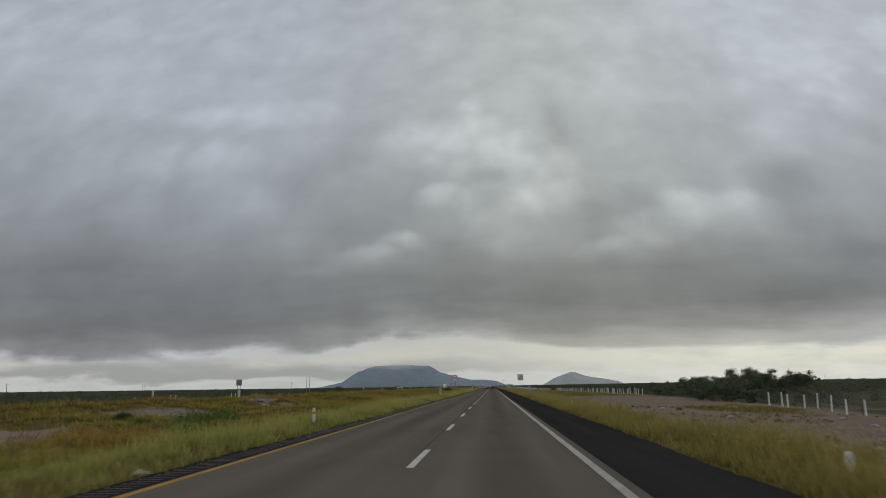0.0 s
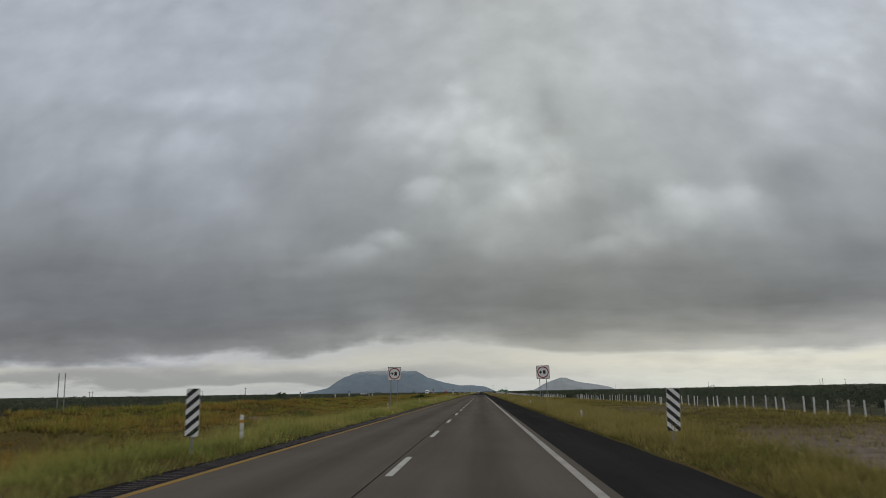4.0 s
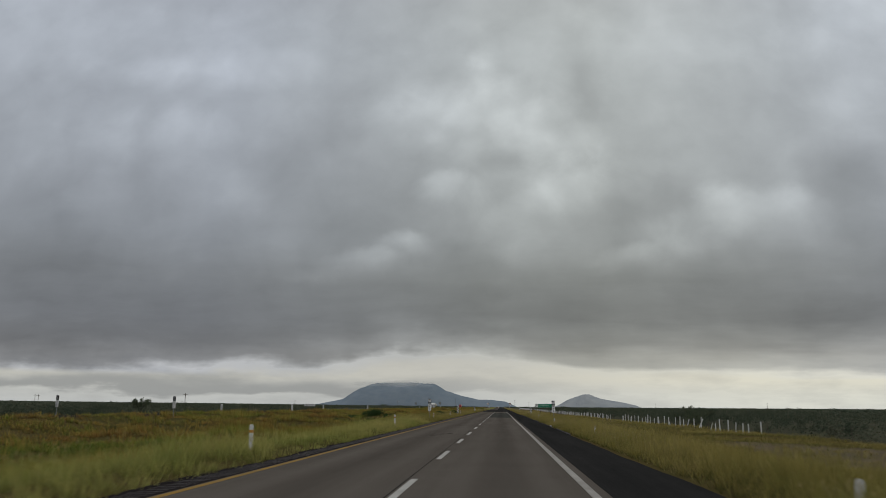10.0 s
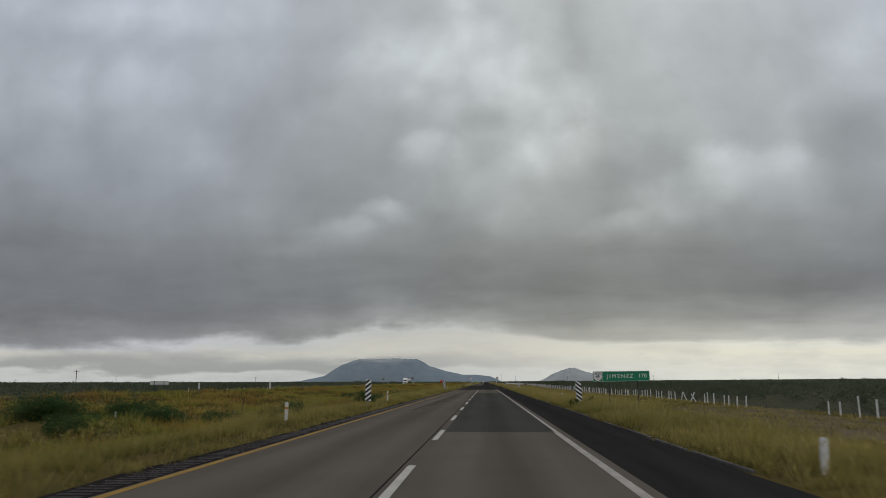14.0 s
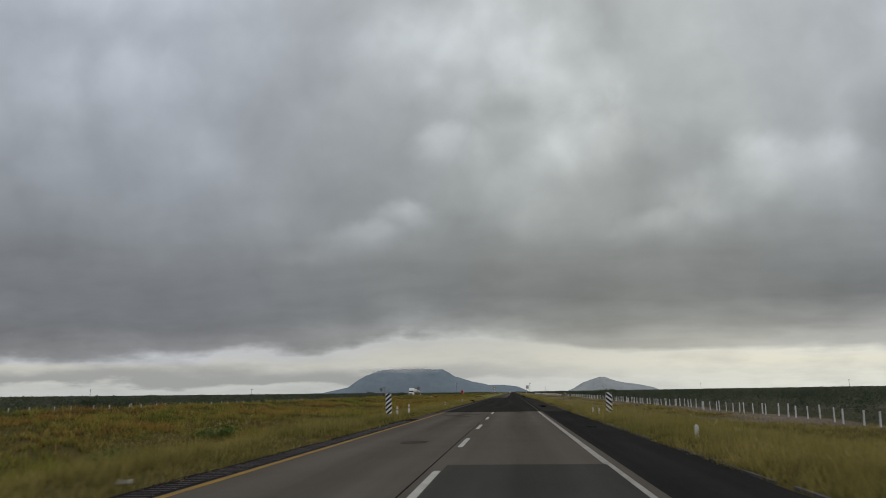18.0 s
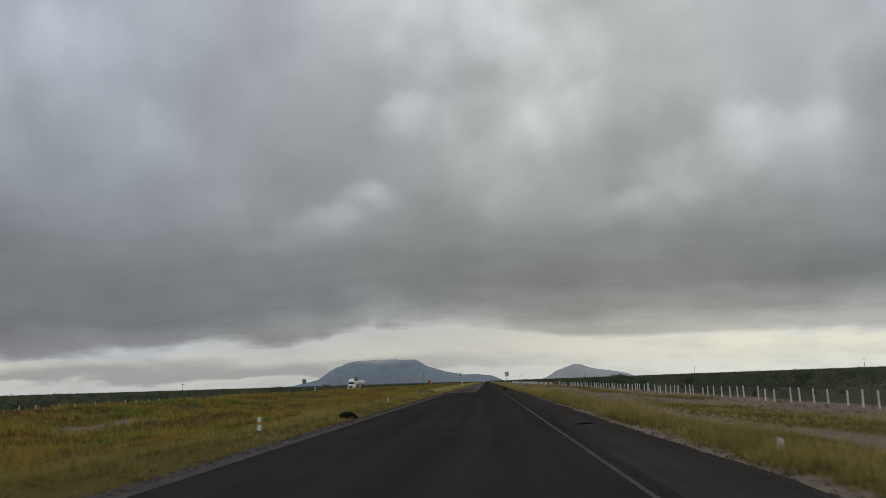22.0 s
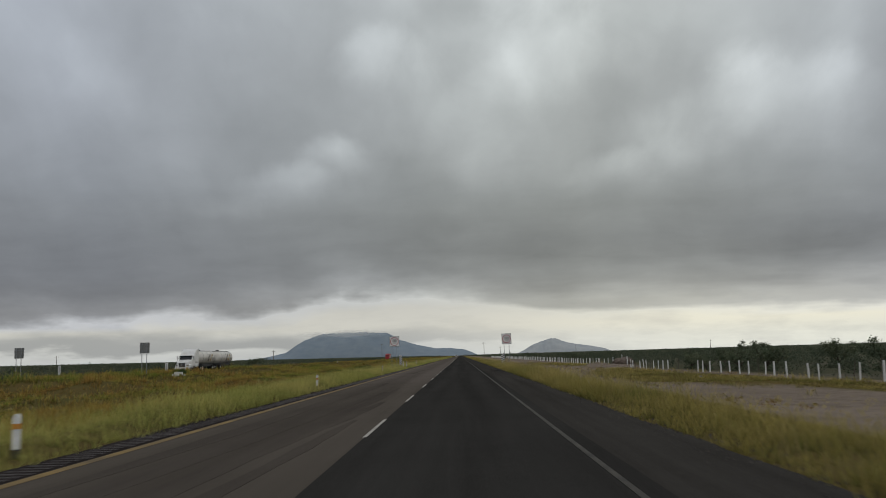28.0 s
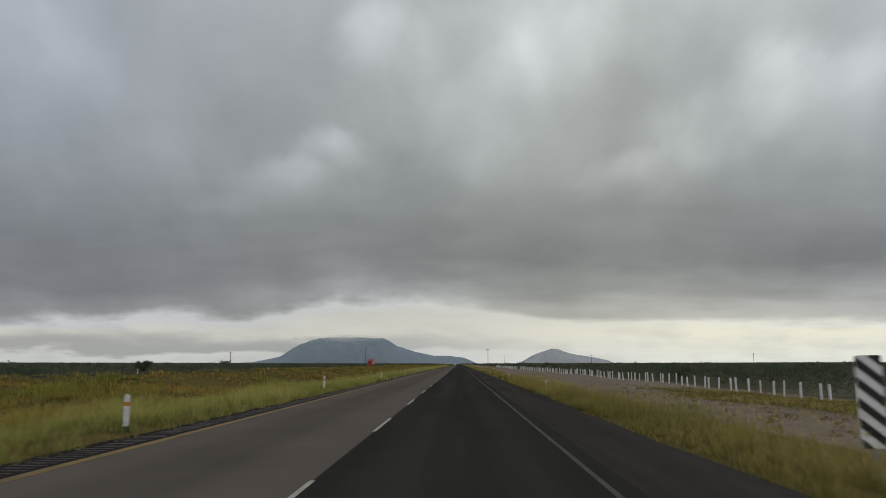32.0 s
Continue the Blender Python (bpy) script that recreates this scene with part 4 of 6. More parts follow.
def hazard_marker(x, y, z0, z1, flip, lean=0.0, w=0.36):
    """An upright panel with slanted black and white stripes on one post."""
    gz = float(ground_z(x, y))
    root = thing("hazard_marker", pose(x, y, gz, 0, lean, 0), "black and white diagonally striped marker panel in the grass", "marker panel", "striped culvert markers")
    h, cz = z1 - z0, (z0 + z1) / 2 - gz
    panel = part("panel", plate(rounded(w, h, 0.035, cz), -0.01, 0.0), "sign_white", root)
    step, slope = h / 4.55, 0.30 if flip else -0.30
    for i in range(-1, 6):
        lo = cz - h / 2 + (i + (0.05 if flip else 0.5)) * step
        pts = []
        for px, a in ((-w / 2, lo - slope / 2), (w / 2, lo + slope / 2)):
            pts.append((px, a))
        quad = [(pts[0][0], pts[0][1]), (pts[1][0], pts[1][1]), (pts[1][0], pts[1][1] + step * 0.5), (pts[0][0], pts[0][1] + step * 0.5)]
        bm = plate(quad, -0.0135, -0.0101)
        for co, no in (((0, 0, cz + h / 2 - 0.004), (0, 0, 1)), ((0, 0, cz - h / 2 + 0.004), (0, 0, -1)), ((w / 2 - 0.004, 0, 0), (1, 0, 0)), ((-w / 2 + 0.004, 0, 0), (-1, 0, 0))):
            if bm.verts:
                bmesh.ops.bisect_plane(bm, geom=bm.verts[:] + bm.edges[:] + bm.faces[:], plane_co=co, plane_no=no, clear_outer=True)
        if len(bm.faces):
            part("stripe", bm, "sign_black", panel, "slanted black stripe")
        else:
            bm.free()
    part("post", boxed(-0.03, 0.03, 0.002, 0.06, -0.3, z1 - gz - 0.1, bevel=0.006), "galvanised", root)
    return root


for x, y, z0, z1, flip, lean in ((-7.52, 115.9, 0.52, 1.76, True, 0.5), (5.22, 117.1, 0.42, 1.56, False, 2.0), (-7.5, 381.0, 0.42, 1.72, True, 1.5), (5.52, 382.8, 0.36, 1.55, False, -3.0), (-7.58, 475.0, 0.36, 1.55, True, -1.0), (5.55, 475.8, 0.25, 1.46, False, 0.5), (-7.66, 767.9, 0.50, 1.74, True, 0.0), (5.62, 769.4, 0.42, 1.66, False, -1.5)):
    hazard_marker(x, y, z0, z1, flip, lean)

SHIELD = [(-0.5, 0.44), (-0.38, 0.5), (-0.16, 0.46), (0, 0.5), (0.16, 0.46), (0.38, 0.5), (0.5, 0.44), (0.46, 0.24), (0.5, 0.05), (0.46, -0.18), (0.3, -0.38), (0, -0.52), (-0.3, -0.38), (-0.46, -0.18), (-0.5, 0.05), (-0.46, 0.24)]


def shield(parent, x, z, size, y):
    """A white route shield with its black rim and number."""
    part("shield_rim", plate([(x + p * size, z + q * size) for p, q in SHIELD][::-1], y - 0.003, y), "sign_black", parent, "black shield rim")
    part("shield_face", plate([(x + p * size * 0.91, z + q * size * 0.91) for p, q in SHIELD][::-1], y - 0.005, y - 0.003), "sign_white", parent, "white shield")
    part("shield_bar", plate([(x - 0.40 * size, z + 0.225 * size), (x + 0.40 * size, z + 0.225 * size), (x + 0.40 * size, z + 0.205 * size), (x - 0.40 * size, z + 0.205 * size)], y - 0.007, y - 0.005), "sign_black", parent)
    lettering("MEXICO", 0.12 * size, "sign_black", parent, x, y - 0.0065, z + 0.31 * size)
    lettering("49", 0.32 * size, "sign_black", parent, x, y - 0.0065, z - 0.01 * size)
    lettering("D", 0.13 * size, "sign_black", parent, x, y - 0.0065, z - 0.30 * size)


def km_sign(x, y, z0, z1, lean):
    gz = float(ground_z(x, y))
    root = thing("kilometre_sign", pose(x, y, gz, 0, lean, 0), "upright white kilometre sign reading 49 km 65 on a post", "road sign", "kilometre signs")
    a, b, w = z0 - gz, z1 - gz, 0.36
    part("shield_panel", plate(rounded(w, 0.52, 0.04, b - 0.26), -0.010, 0.0), "sign_black", root, "black upper panel with the route shield")
    lower = part("number_panel", plate(rounded(w, b - a - 0.54, 0.03, (a + b - 0.54) / 2), -0.010, 0.0), "sign_white", root, "white number panel with a black rim")
    part("border", frame_line(w, b - a - 0.54, 0.03, 0.02, (a + b - 0.54) / 2, -0.014), "sign_black", lower, "black rim")
    shield(root, 0, b - 0.25, 0.36, -0.010)
    t = b - 0.54
    lettering("km", 0.13, "sign_black", lower, 0, -0.0115, t - 0.13)
    lettering("6", 0.19, "sign_black", lower, 0, -0.0115, t - 0.37)
    lettering("5", 0.19, "sign_black", lower, 0, -0.0115, t - 0.63)
    part("post", boxed(-0.03, 0.03, 0.002, 0.06, -0.3, b + 0.04, bevel=0.006), "galvanised", root)


km_sign(-8.11, 331.1, 1.03, 2.41, 0.6)
km_sign(6.28, 332.3, 0.94, 2.32, -2.2)


def town_sign():
    y, z0, z1 = 380.8, 1.53, 2.14
    gz, w, h, cx = float(ground_z(7.7, y)), 3.36, 0.61, 7.82
    root = thing("destination_sign", pose(cx, y, gz, 0, -0.6, 0), "long green destination sign with white letters on thin posts", "road sign")
    cz = (z0 + z1) / 2 - gz
    panel = part("panel", plate(rounded(w, h, 0.03, cz), -0.012, 0.0), "sign_green", root)
    part("border", frame_line(w - 0.03, h - 0.03, 0.03, 0.014, cz, -0.015), "sign_white", panel, "thin white border line")
    part("divider", plate([(-w / 2 + 0.56, cz + 0.28), (-w / 2 + 0.575, cz + 0.28), (-w / 2 + 0.575, cz - 0.28), (-w / 2 + 0.56, cz - 0.28)], -0.0155, -0.012), "sign_white", panel)
    shield(panel, -w / 2 + 0.28, cz, 0.57, -0.0125)
    for word, x0, full in (("JIMENEZ", -w / 2 + 0.75, 1.66), ("170", w / 2 - 0.67, 0.52)):
        widths = [{"I": 0.36, "1": 0.5, "M": 0.95, "J": 0.55, "N": 0.82}.get(c, 0.66) for c in word]
        run = 0.0
        for c, cw in zip(word, widths):
            lettering(c, 0.25, "sign_white", panel, x0 + full * (run + cw / 2) / sum(widths), -0.0145, cz, bold=0.0)
            run += cw
    for x in (-0.74, 0.95):
        part("post", boxed(x - 0.03, x + 0.03, 0.002, 0.06, -0.3, z1 - gz - 0.05, bevel=0.006), "dark_metal", root, "thin dark post")
    return root


town_sign()


def sign_from_behind(name, x, y, z0, z1, w, label, panel=True, white=False):
    """Signs of the opposite carriageway, which show their backs."""
    gz = float(ground_z(x, y))
    root = thing(name, pose(x, y, gz), label, "road sign", "signs of the opposite carriageway")
    if panel:
        cz, h = (z0 + z1) / 2 - gz, z1 - z0
        p = part("panel", plate(rounded(w, h, 0.05, cz), 0.0, 0.012), "white_paint" if white else "sign_back", root)
        for k in (-0.28, 0.28):
            part("back_rib", boxed(-w * 0.44, w * 0.44, -0.03, 0.0, cz + k * h - 0.03, cz + k * h + 0.03), "galvanised", p)
    for s in (-0.25, 0.25):
        part("post", boxed(s * w - 0.035, s * w + 0.035, -0.09, -0.032, -0.3, z1 - gz, bevel=0.006), "dark_metal" if white else "galvanised", root)


sign_from_behind("sign_back", -53.4, 168.2, 2.50, 3.74, 1.22, "grey back of a square sign on two posts")
sign_from_behind("sign_back", -38.6, 168.0, 0, 3.90, 1.22, "two bare pale sign posts", panel=False)
sign_from_behind("sign_back", -55.1, 763.3, 2.61, 3.91, 1.22, "grey back of a square sign on two posts")
sign_from_behind("sign_back", -39.4, 763.6, 2.84, 4.18, 1.22, "grey back of a square sign on two posts")
sign_from_behind("sign_back", -52.9, 460.0, 1.25, 1.90, 3.1, "white back of a long destination sign", white=True)


def km_back(x, y):
    """A kilometre sign of the opposite carriageway from behind."""
    gz = float(ground_z(x, y))
    root = thing("kilometre_sign", pose(x, y, gz), "back of a narrow kilometre sign beside the far carriageway", "road sign", "signs of the opposite carriageway")
    part("shield_panel", plate(rounded(0.36, 0.52, 0.04, 2.15 - gz), 0.0, 0.010), "dark_metal", root, "dark back of the upper panel")
    part("number_panel", plate(rounded(0.36, 0.84, 0.03, 1.45 - gz), 0.0, 0.010), "white_paint", root, "pale back of the number panel")
    part("post", boxed(-0.03, 0.03, -0.06, -0.002, -0.3, 2.45 - gz, bevel=0.006), "galvanised", root)


def marker_back(x, y):
    """A striped marker of the opposite carriageway from behind."""
    gz = float(ground_z(x, y))
    root = thing("hazard_marker", pose(x, y, gz), "pale grey back of a marker panel beside the far carriageway", "marker panel", "signs of the opposite carriageway")
    part("panel", plate(rounded(0.36, 1.2, 0.035, 1.0 - gz), 0.0, 0.010), "white_paint", root)
    part("post", boxed(-0.03, 0.03, -0.06, -0.002, -0.3, 1.5 - gz, bevel=0.006), "galvanised", root)


for x in (-52.9, -38.5):
    km_back(x, 331.0)
for x, y in ((-53.4, 124.8), (-39.5, 124.5), (-53.2, 389.5), (-39.6, 390.0), (-53.2, 479.0), (-39.5, 477.5), (-53.3, 770.0), (-39.5, 771.5)):
    marker_back(x, y)


# ---- guide posts ----
def guide_post(x, y, top, lean, banded, label, group, z_low=0.0):
    gz = float(ground_z(x, y)) + z_low
    h = top - gz
    root = thing("guide_post", pose(x, y, gz, lean, lean * 0.6, 0), label, "guide post", group)
    w, d = 0.054, 0.042
    outline = [(-w, 0.1), (w, 0.1), (w, h - 0.09), (w * 0.8, h - 0.035), (w * 0.4, h - 0.004), (-w * 0.4, h - 0.004), (-w * 0.8, h - 0.035), (-w, h - 0.09)]
    part("shaft", plate(outline, -d, d), "white_concrete", root, "white rounded shaft")
    part("foot", boxed(-w - 0.003, w + 0.003, -d - 0.003, d + 0.003, -0.25, 0.12), "dark_band", root, "dark painted foot")
    if banded:
        part("band", boxed(-w - 0.004, w + 0.004, -d - 0.004, d + 0.004, h - 0.26, h - 0.17), "orange_band", root, "orange reflector band")
    return root


for i, (y, top) in enumerate(((34.0, 0.77), (74.5, 0.78), (121.0, 0.95), (161.4, 0.74), (194.2, 0.88), (231.9, 0.84), (262.0, 0.95), (295.6, 0.95), (332.0, 0.80), (361.2, 0.85), (391.0, 0.9), (479.5, 0.72), (484.5, 0.78), (514.7, 0.62), (548.0, 0.64), (581.8, 0.55), (614.8, 0.60), (646.7, 0.55), (677.4, 0.76), (705.9, 0.74), (743.8, 0.73), (771.5, 0.93), (776.8, 0.86), (805, 0.85), (838, 0.85), (872, 0.85), (905, 0.85), (940, 0.85))):
    guide_post(-7.6 + 0.12 * math.sin(i * 2.1), y, top, 1.5 * math.sin(i * 1.7), True, "white guide post with orange band in the verge grass", "guide posts of the median side")
for i, (y, top) in enumerate(((12.6, 0.55), (55.6, 0.56), (95.0, 0.56), (136.5, 0.6), (179.0, 0.64), (215.0, 0.64), (249.4, 0.62), (281.8, 0.60), (314.0, 0.6), (345.4, 0.64), (391.3, 0.72), (451.7, 0.52), (478.5, 0.5), (481.2, 0.5), (500.9, 0.44), (537.0, 0.45), (571.0, 0.45), (604.0, 0.45), (634.0, 0.48), (662.4, 0.52), (697.0, 0.5), (728.7, 0.53), (806, 0.6), (840, 0.6))):
    guide_post(5.2 + 0.1 * math.sin(i * 1.3), y, top - (0.12 if 530 < y < 740 else 0.04 if y < 330 else 0.0), (7.0 if y == 662.4 else 2.0) * math.sin(i * 2.3 + 0.4), False, "plain white guide post standing in tall grass", "guide posts of the field side", -0.1)
for i in range(14):
    guide_post(-40.6, 20 + 70.0 * i, 0.9, 0.8 * math.sin(i), True, "small white guide post beside the far carriageway", "guide posts of the opposite carriageway")
for y in (100.2, 101.9, 124.2, 126.0):
    guide_post(-40.6, y, 1.1, 0.5, False, "white guide post by a culvert of the far carriageway", "guide posts of the opposite carriageway")


# ---- fences ----
def wire_fence():
    root = thing("wire_fence", pose(22, 0, 0), "barbed wire fence on whitewashed concrete posts", "fence")
    proto = boxed(-0.05, 0.05, -0.05, 0.05, -0.35, 1.10)
    for v in proto.verts:
        if v.co.z > 1:
            v.co.x *= 0.82
            v.co.y *= 0.82
    post = part("fence_post", proto, "white_concrete", root, "whitewashed concrete post")
    stick = part("stay", rod(bmesh.new(), (0, 0, -0.3), (0, 0, 1.12), 0.025, 0.018, 6), "wood_pole", root, "thin grey wooden stay")
    first, far, tops = True, [], []
    count = 0
    for i in range(-10, 520):
        y = 2.37 * i + 0.35 * math.sin(i * 3.7)
        if 67 < y < 119:
            continue
        loose = 235 < y < 402
        if value_noise(22, y, 13.0) < (0.3 if loose else 0.08):
            continue
        dx = 0.15 * math.sin(i * 1.9) + 0.5 * (value_noise(5, y, 60.0) - 0.5)
        gz = float(ground_z(22 + dx, y))
        crooked = 322 < y < 348 and i % 2 or 418 < y < 428
        lean = (24.0 * math.sin(i * 2.9)) if crooked else 1.6 * math.sin(i * 5.3)
        rise = 0.92 + (0.16 if loose else 0.06) * math.sin(i * 7.7) + (0.1 if loose else 0.03) * math.sin(i * 2.2)
        m = pose(dx, y, gz, lean * 0.7, lean, 40 * math.sin(i)) @ Matrix.Diagonal((1, 1, rise, 1))
        if 20 < y < 800 and count < 300:
            ob = post if first else new("fence_post", post.data)
            if not first:
                ob.parent = root
                tagged(ob, "whitewashed concrete post")
            ob.matrix_basis = m
            first = False
            count += 1
        else:
            far.append(m)
    bm = bmesh.new()
    for m in far:
        bmesh.ops.create_cube(bm, size=1, matrix=m @ Matrix.Translation((0, 0, 0.4)) @ Matrix.Diagonal((0.12, 0.12, 1.4, 1)))
    tagged(part("far_posts", bm, "white_concrete", root, "row of whitewashed posts"), kind="stuff")
    firsts = True
    for i in range(70):
        y = 14.0 + 11.6 * i + 2.5 * math.sin(i * 2.3)
        m = pose(0.05, y, float(ground_z(22, y)), 5 * math.sin(i * 4.1), 6 * math.sin(i * 1.7), 0)
        ob = stick if firsts else new("stay", stick.data)
        ob.parent, firsts = root, False
        ob.matrix_basis = m
    for k, h in enumerate((0.3, 0.55, 0.78, 0.96)):
        bm = bmesh.new()
        ys = np.arange(-20, 1200, 4.74)
        prev = None
        for y in ys:
            z = float(ground_z(22, y)) + h + 0.03 * math.sin(y * 1.3 + k)
            now = [bm.verts.new((0.07 + a, y, z + b)) for a, b in ((0, 0.004), (0.004, -0.003), (-0.004, -0.003))]
            if prev:
                for j in range(3):
                    bm.faces.new((prev[j], now[j], now[(j + 1) % 3], prev[(j + 1) % 3]))
            prev = now
        part("wire", bm, "rust_steel", root, "rusty wire strand")


wire_fence()


def far_fence():
    root = thing("wire_fence", pose(-61.5, 0, 0), "distant fence of small white posts along the scrub", "fence")
    bm = bmesh.new()
    for i in range(230):
        y = -10 + 5.2 * i + 0.5 * math.sin(i * 3.1)
        if not 515 < y < 735:
            continue
        z = float(ground_z(-61.5, y))
        bmesh.ops.create_cube(bm, size=1, matrix=pose(0.2 * math.sin(i), y, z + 0.45, 0, 3 * math.sin(i * 2.7), 0) @ Matrix.Diagonal((0.11, 0.11, 1.2, 1)))
    tagged(part("far_posts", bm, "white_concrete", root, "row of whitewashed posts"), kind="stuff")


far_fence()


# ---- grass ----
FIELD_POSTS = [12.6, 55.6, 95.0, 136.5, 179.0, 215.0, 249.4, 281.8, 314.0, 345.4, 391.3, 537.0, 571.0, 604.0, 634.0, 697.0, 728.7]


def blades(x, y, h, w, lean):
    """One tapered triangle a blade, bent away from upright."""
    c = len(x)
    z = ground_z(x, y) - 0.03
    a, b = RNG.random(c) * 6.28319, RNG.random(c) * 6.28319
    base = np.stack([x, y, z], -1)
    side = np.stack([np.cos(a), np.sin(a), np.zeros(c)], -1) * (w / 2)[:, None]
    tip = base + np.stack([np.cos(b) * lean * h, np.sin(b) * lean * h, h], -1)
    return np.stack([base - side, base + side, tip], 1).reshape(-1, 3)


def sow(x0, x1, y0, y1, per_m2, tuft, spread, gaps=0.0):
    """Tuft middles spread over a strip, then blades round them."""
    tufts = int((x1 - x0) * (y1 - y0) * per_m2 / tuft)
    tx, ty = RNG.uniform(x0, x1, tufts), RNG.uniform(y0, y1, tufts)
    keep = RNG.random(tufts) > np.clip(bare(tx, ty) * 1.15 - 0.08, 0, 0.985)
    keep &= RNG.random(tufts) < 0.6 + 0.8 * value_noise(tx, ty, 4.0)
    if gaps:
        keep &= value_noise(tx * 1.3 + 20, ty, 1.9) + 0.6 * value_noise(tx, ty + 15, 6.0) > gaps + 0.12 * RNG.random(tufts)
    tx, ty = tx[keep], ty[keep]
    tall = RNG.uniform(0.6, 1.15, len(tx)) * (0.35 + 1.2 * value_noise(tx + 60, ty, 2.6) * (0.6 + 0.7 * value_noise(tx, ty + 40, 14.0)))
    x = np.repeat(tx, tuft) + RNG.normal(0, spread, len(tx) * tuft)
    y = np.repeat(ty, tuft) + RNG.normal(0, spread, len(tx) * tuft)
    return x, y, np.repeat(tall, tuft)


def grass(name, mat, strips, label, gaps=0.0):
    rows = []
    for x0, x1, y0, y1, per, tuft, spread, height, width in strips:
        x, y, tall = sow(x0, x1, y0, y1, per, tuft, spread, gaps)
        ok = (x < -6.5 - 0.45 * (y > 641) + 0.25 * RNG.random(len(x))) | (x > np.where((y > 90) & (y < 400), 4.32, 4.05))
        ok &= (x < -54.5) | (x > -41)
        x, y, tall = x[ok], y[ok], tall[ok]
        c = len(x)
        ease = np.clip(np.minimum(np.abs(x + 6.4), np.abs(x - 4.0)) / 0.9, 0.7, 1)
        h = height * tall * ease * RNG.uniform(0.55, 1.2, c)
        rows.append(blades(x, y, h, width * RNG.uniform(0.6, 1.3, c), RNG.uniform(0.05, 0.85, c)))
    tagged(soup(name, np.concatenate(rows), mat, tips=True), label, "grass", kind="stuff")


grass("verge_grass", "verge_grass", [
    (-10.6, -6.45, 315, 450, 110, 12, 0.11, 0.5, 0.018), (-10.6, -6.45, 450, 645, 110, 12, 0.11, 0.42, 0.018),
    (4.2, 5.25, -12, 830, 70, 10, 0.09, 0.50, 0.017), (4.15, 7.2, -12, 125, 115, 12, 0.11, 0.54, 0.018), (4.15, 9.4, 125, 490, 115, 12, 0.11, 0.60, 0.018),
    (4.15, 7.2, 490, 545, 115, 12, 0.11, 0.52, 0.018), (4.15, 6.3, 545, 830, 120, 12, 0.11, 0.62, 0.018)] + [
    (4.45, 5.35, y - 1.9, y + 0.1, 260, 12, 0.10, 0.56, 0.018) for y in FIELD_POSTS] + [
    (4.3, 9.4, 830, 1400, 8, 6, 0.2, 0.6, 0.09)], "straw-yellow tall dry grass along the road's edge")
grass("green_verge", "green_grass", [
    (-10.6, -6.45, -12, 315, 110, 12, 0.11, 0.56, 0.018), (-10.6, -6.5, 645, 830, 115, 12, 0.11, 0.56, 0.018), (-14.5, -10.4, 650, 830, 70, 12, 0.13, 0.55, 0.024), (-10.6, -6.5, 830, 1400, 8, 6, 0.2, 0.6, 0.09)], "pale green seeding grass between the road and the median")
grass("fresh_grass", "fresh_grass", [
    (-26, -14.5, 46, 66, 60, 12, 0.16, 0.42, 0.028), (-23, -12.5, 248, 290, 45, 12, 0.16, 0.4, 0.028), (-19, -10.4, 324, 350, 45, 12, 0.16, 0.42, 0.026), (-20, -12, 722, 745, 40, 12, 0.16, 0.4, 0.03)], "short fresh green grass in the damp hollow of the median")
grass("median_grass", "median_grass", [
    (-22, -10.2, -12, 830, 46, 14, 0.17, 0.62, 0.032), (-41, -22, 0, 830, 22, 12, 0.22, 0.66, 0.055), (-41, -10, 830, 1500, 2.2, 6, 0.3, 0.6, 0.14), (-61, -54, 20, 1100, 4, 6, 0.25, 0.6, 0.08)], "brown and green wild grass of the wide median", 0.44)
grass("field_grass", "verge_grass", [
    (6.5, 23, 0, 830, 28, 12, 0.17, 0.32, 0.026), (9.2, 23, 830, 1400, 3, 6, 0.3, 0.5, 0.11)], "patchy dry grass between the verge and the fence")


def seed_stalks():
    """Taller stalks with drooping seed heads along the verges."""
    c = 46000
    right = RNG.random(c) < 0.62
    x = np.where(right, 4.35 + np.abs(RNG.normal(0, 0.9, c)), -7.2 - np.abs(RNG.normal(0, 1.1, c)))
    y = RNG.uniform(-5, 830, c)
    keep = (bare(x, y) < 0.3) & (value_noise(x, y, 5.0) > 0.35) & (right | (y < 480) | (y > 645))
    x, y = x[keep], y[keep]
    c = len(x)
    h = RNG.uniform(0.45, 0.78, c) * (0.7 + 0.5 * value_noise(x, y, 3.0))
    z = ground_z(x, y)
    a, b = RNG.random(c) * 6.28319, RNG.random(c) * 6.28319
    side = np.stack([np.cos(a), np.sin(a), np.zeros(c)], -1)
    lean = np.stack([np.cos(b), np.sin(b), np.zeros(c)], -1) * (h * RNG.uniform(0.1, 0.4, c))[:, None]
    foot = np.stack([x, y, z], -1)
    neck = foot + lean + np.stack([0 * h, 0 * h, h], -1)
    tip = neck + lean * 0.35 + np.stack([0 * h, 0 * h, RNG.uniform(0.02, 0.12, c)], -1)
    mid = (neck + tip) / 2
    stem = np.stack([foot - side * 0.003, foot + side * 0.003, neck], 1)
    head = np.stack([neck, mid + side * 0.014, tip], 1)
    wing = np.stack([neck, tip, mid - side * 0.014], 1)
    tagged(soup("seed_stalks", np.concatenate([stem, head, wing]).reshape(-1, 3), "seed_head"), "straw-coloured seed heads standing over the verge grass", "grass", kind="stuff")


seed_stalks()


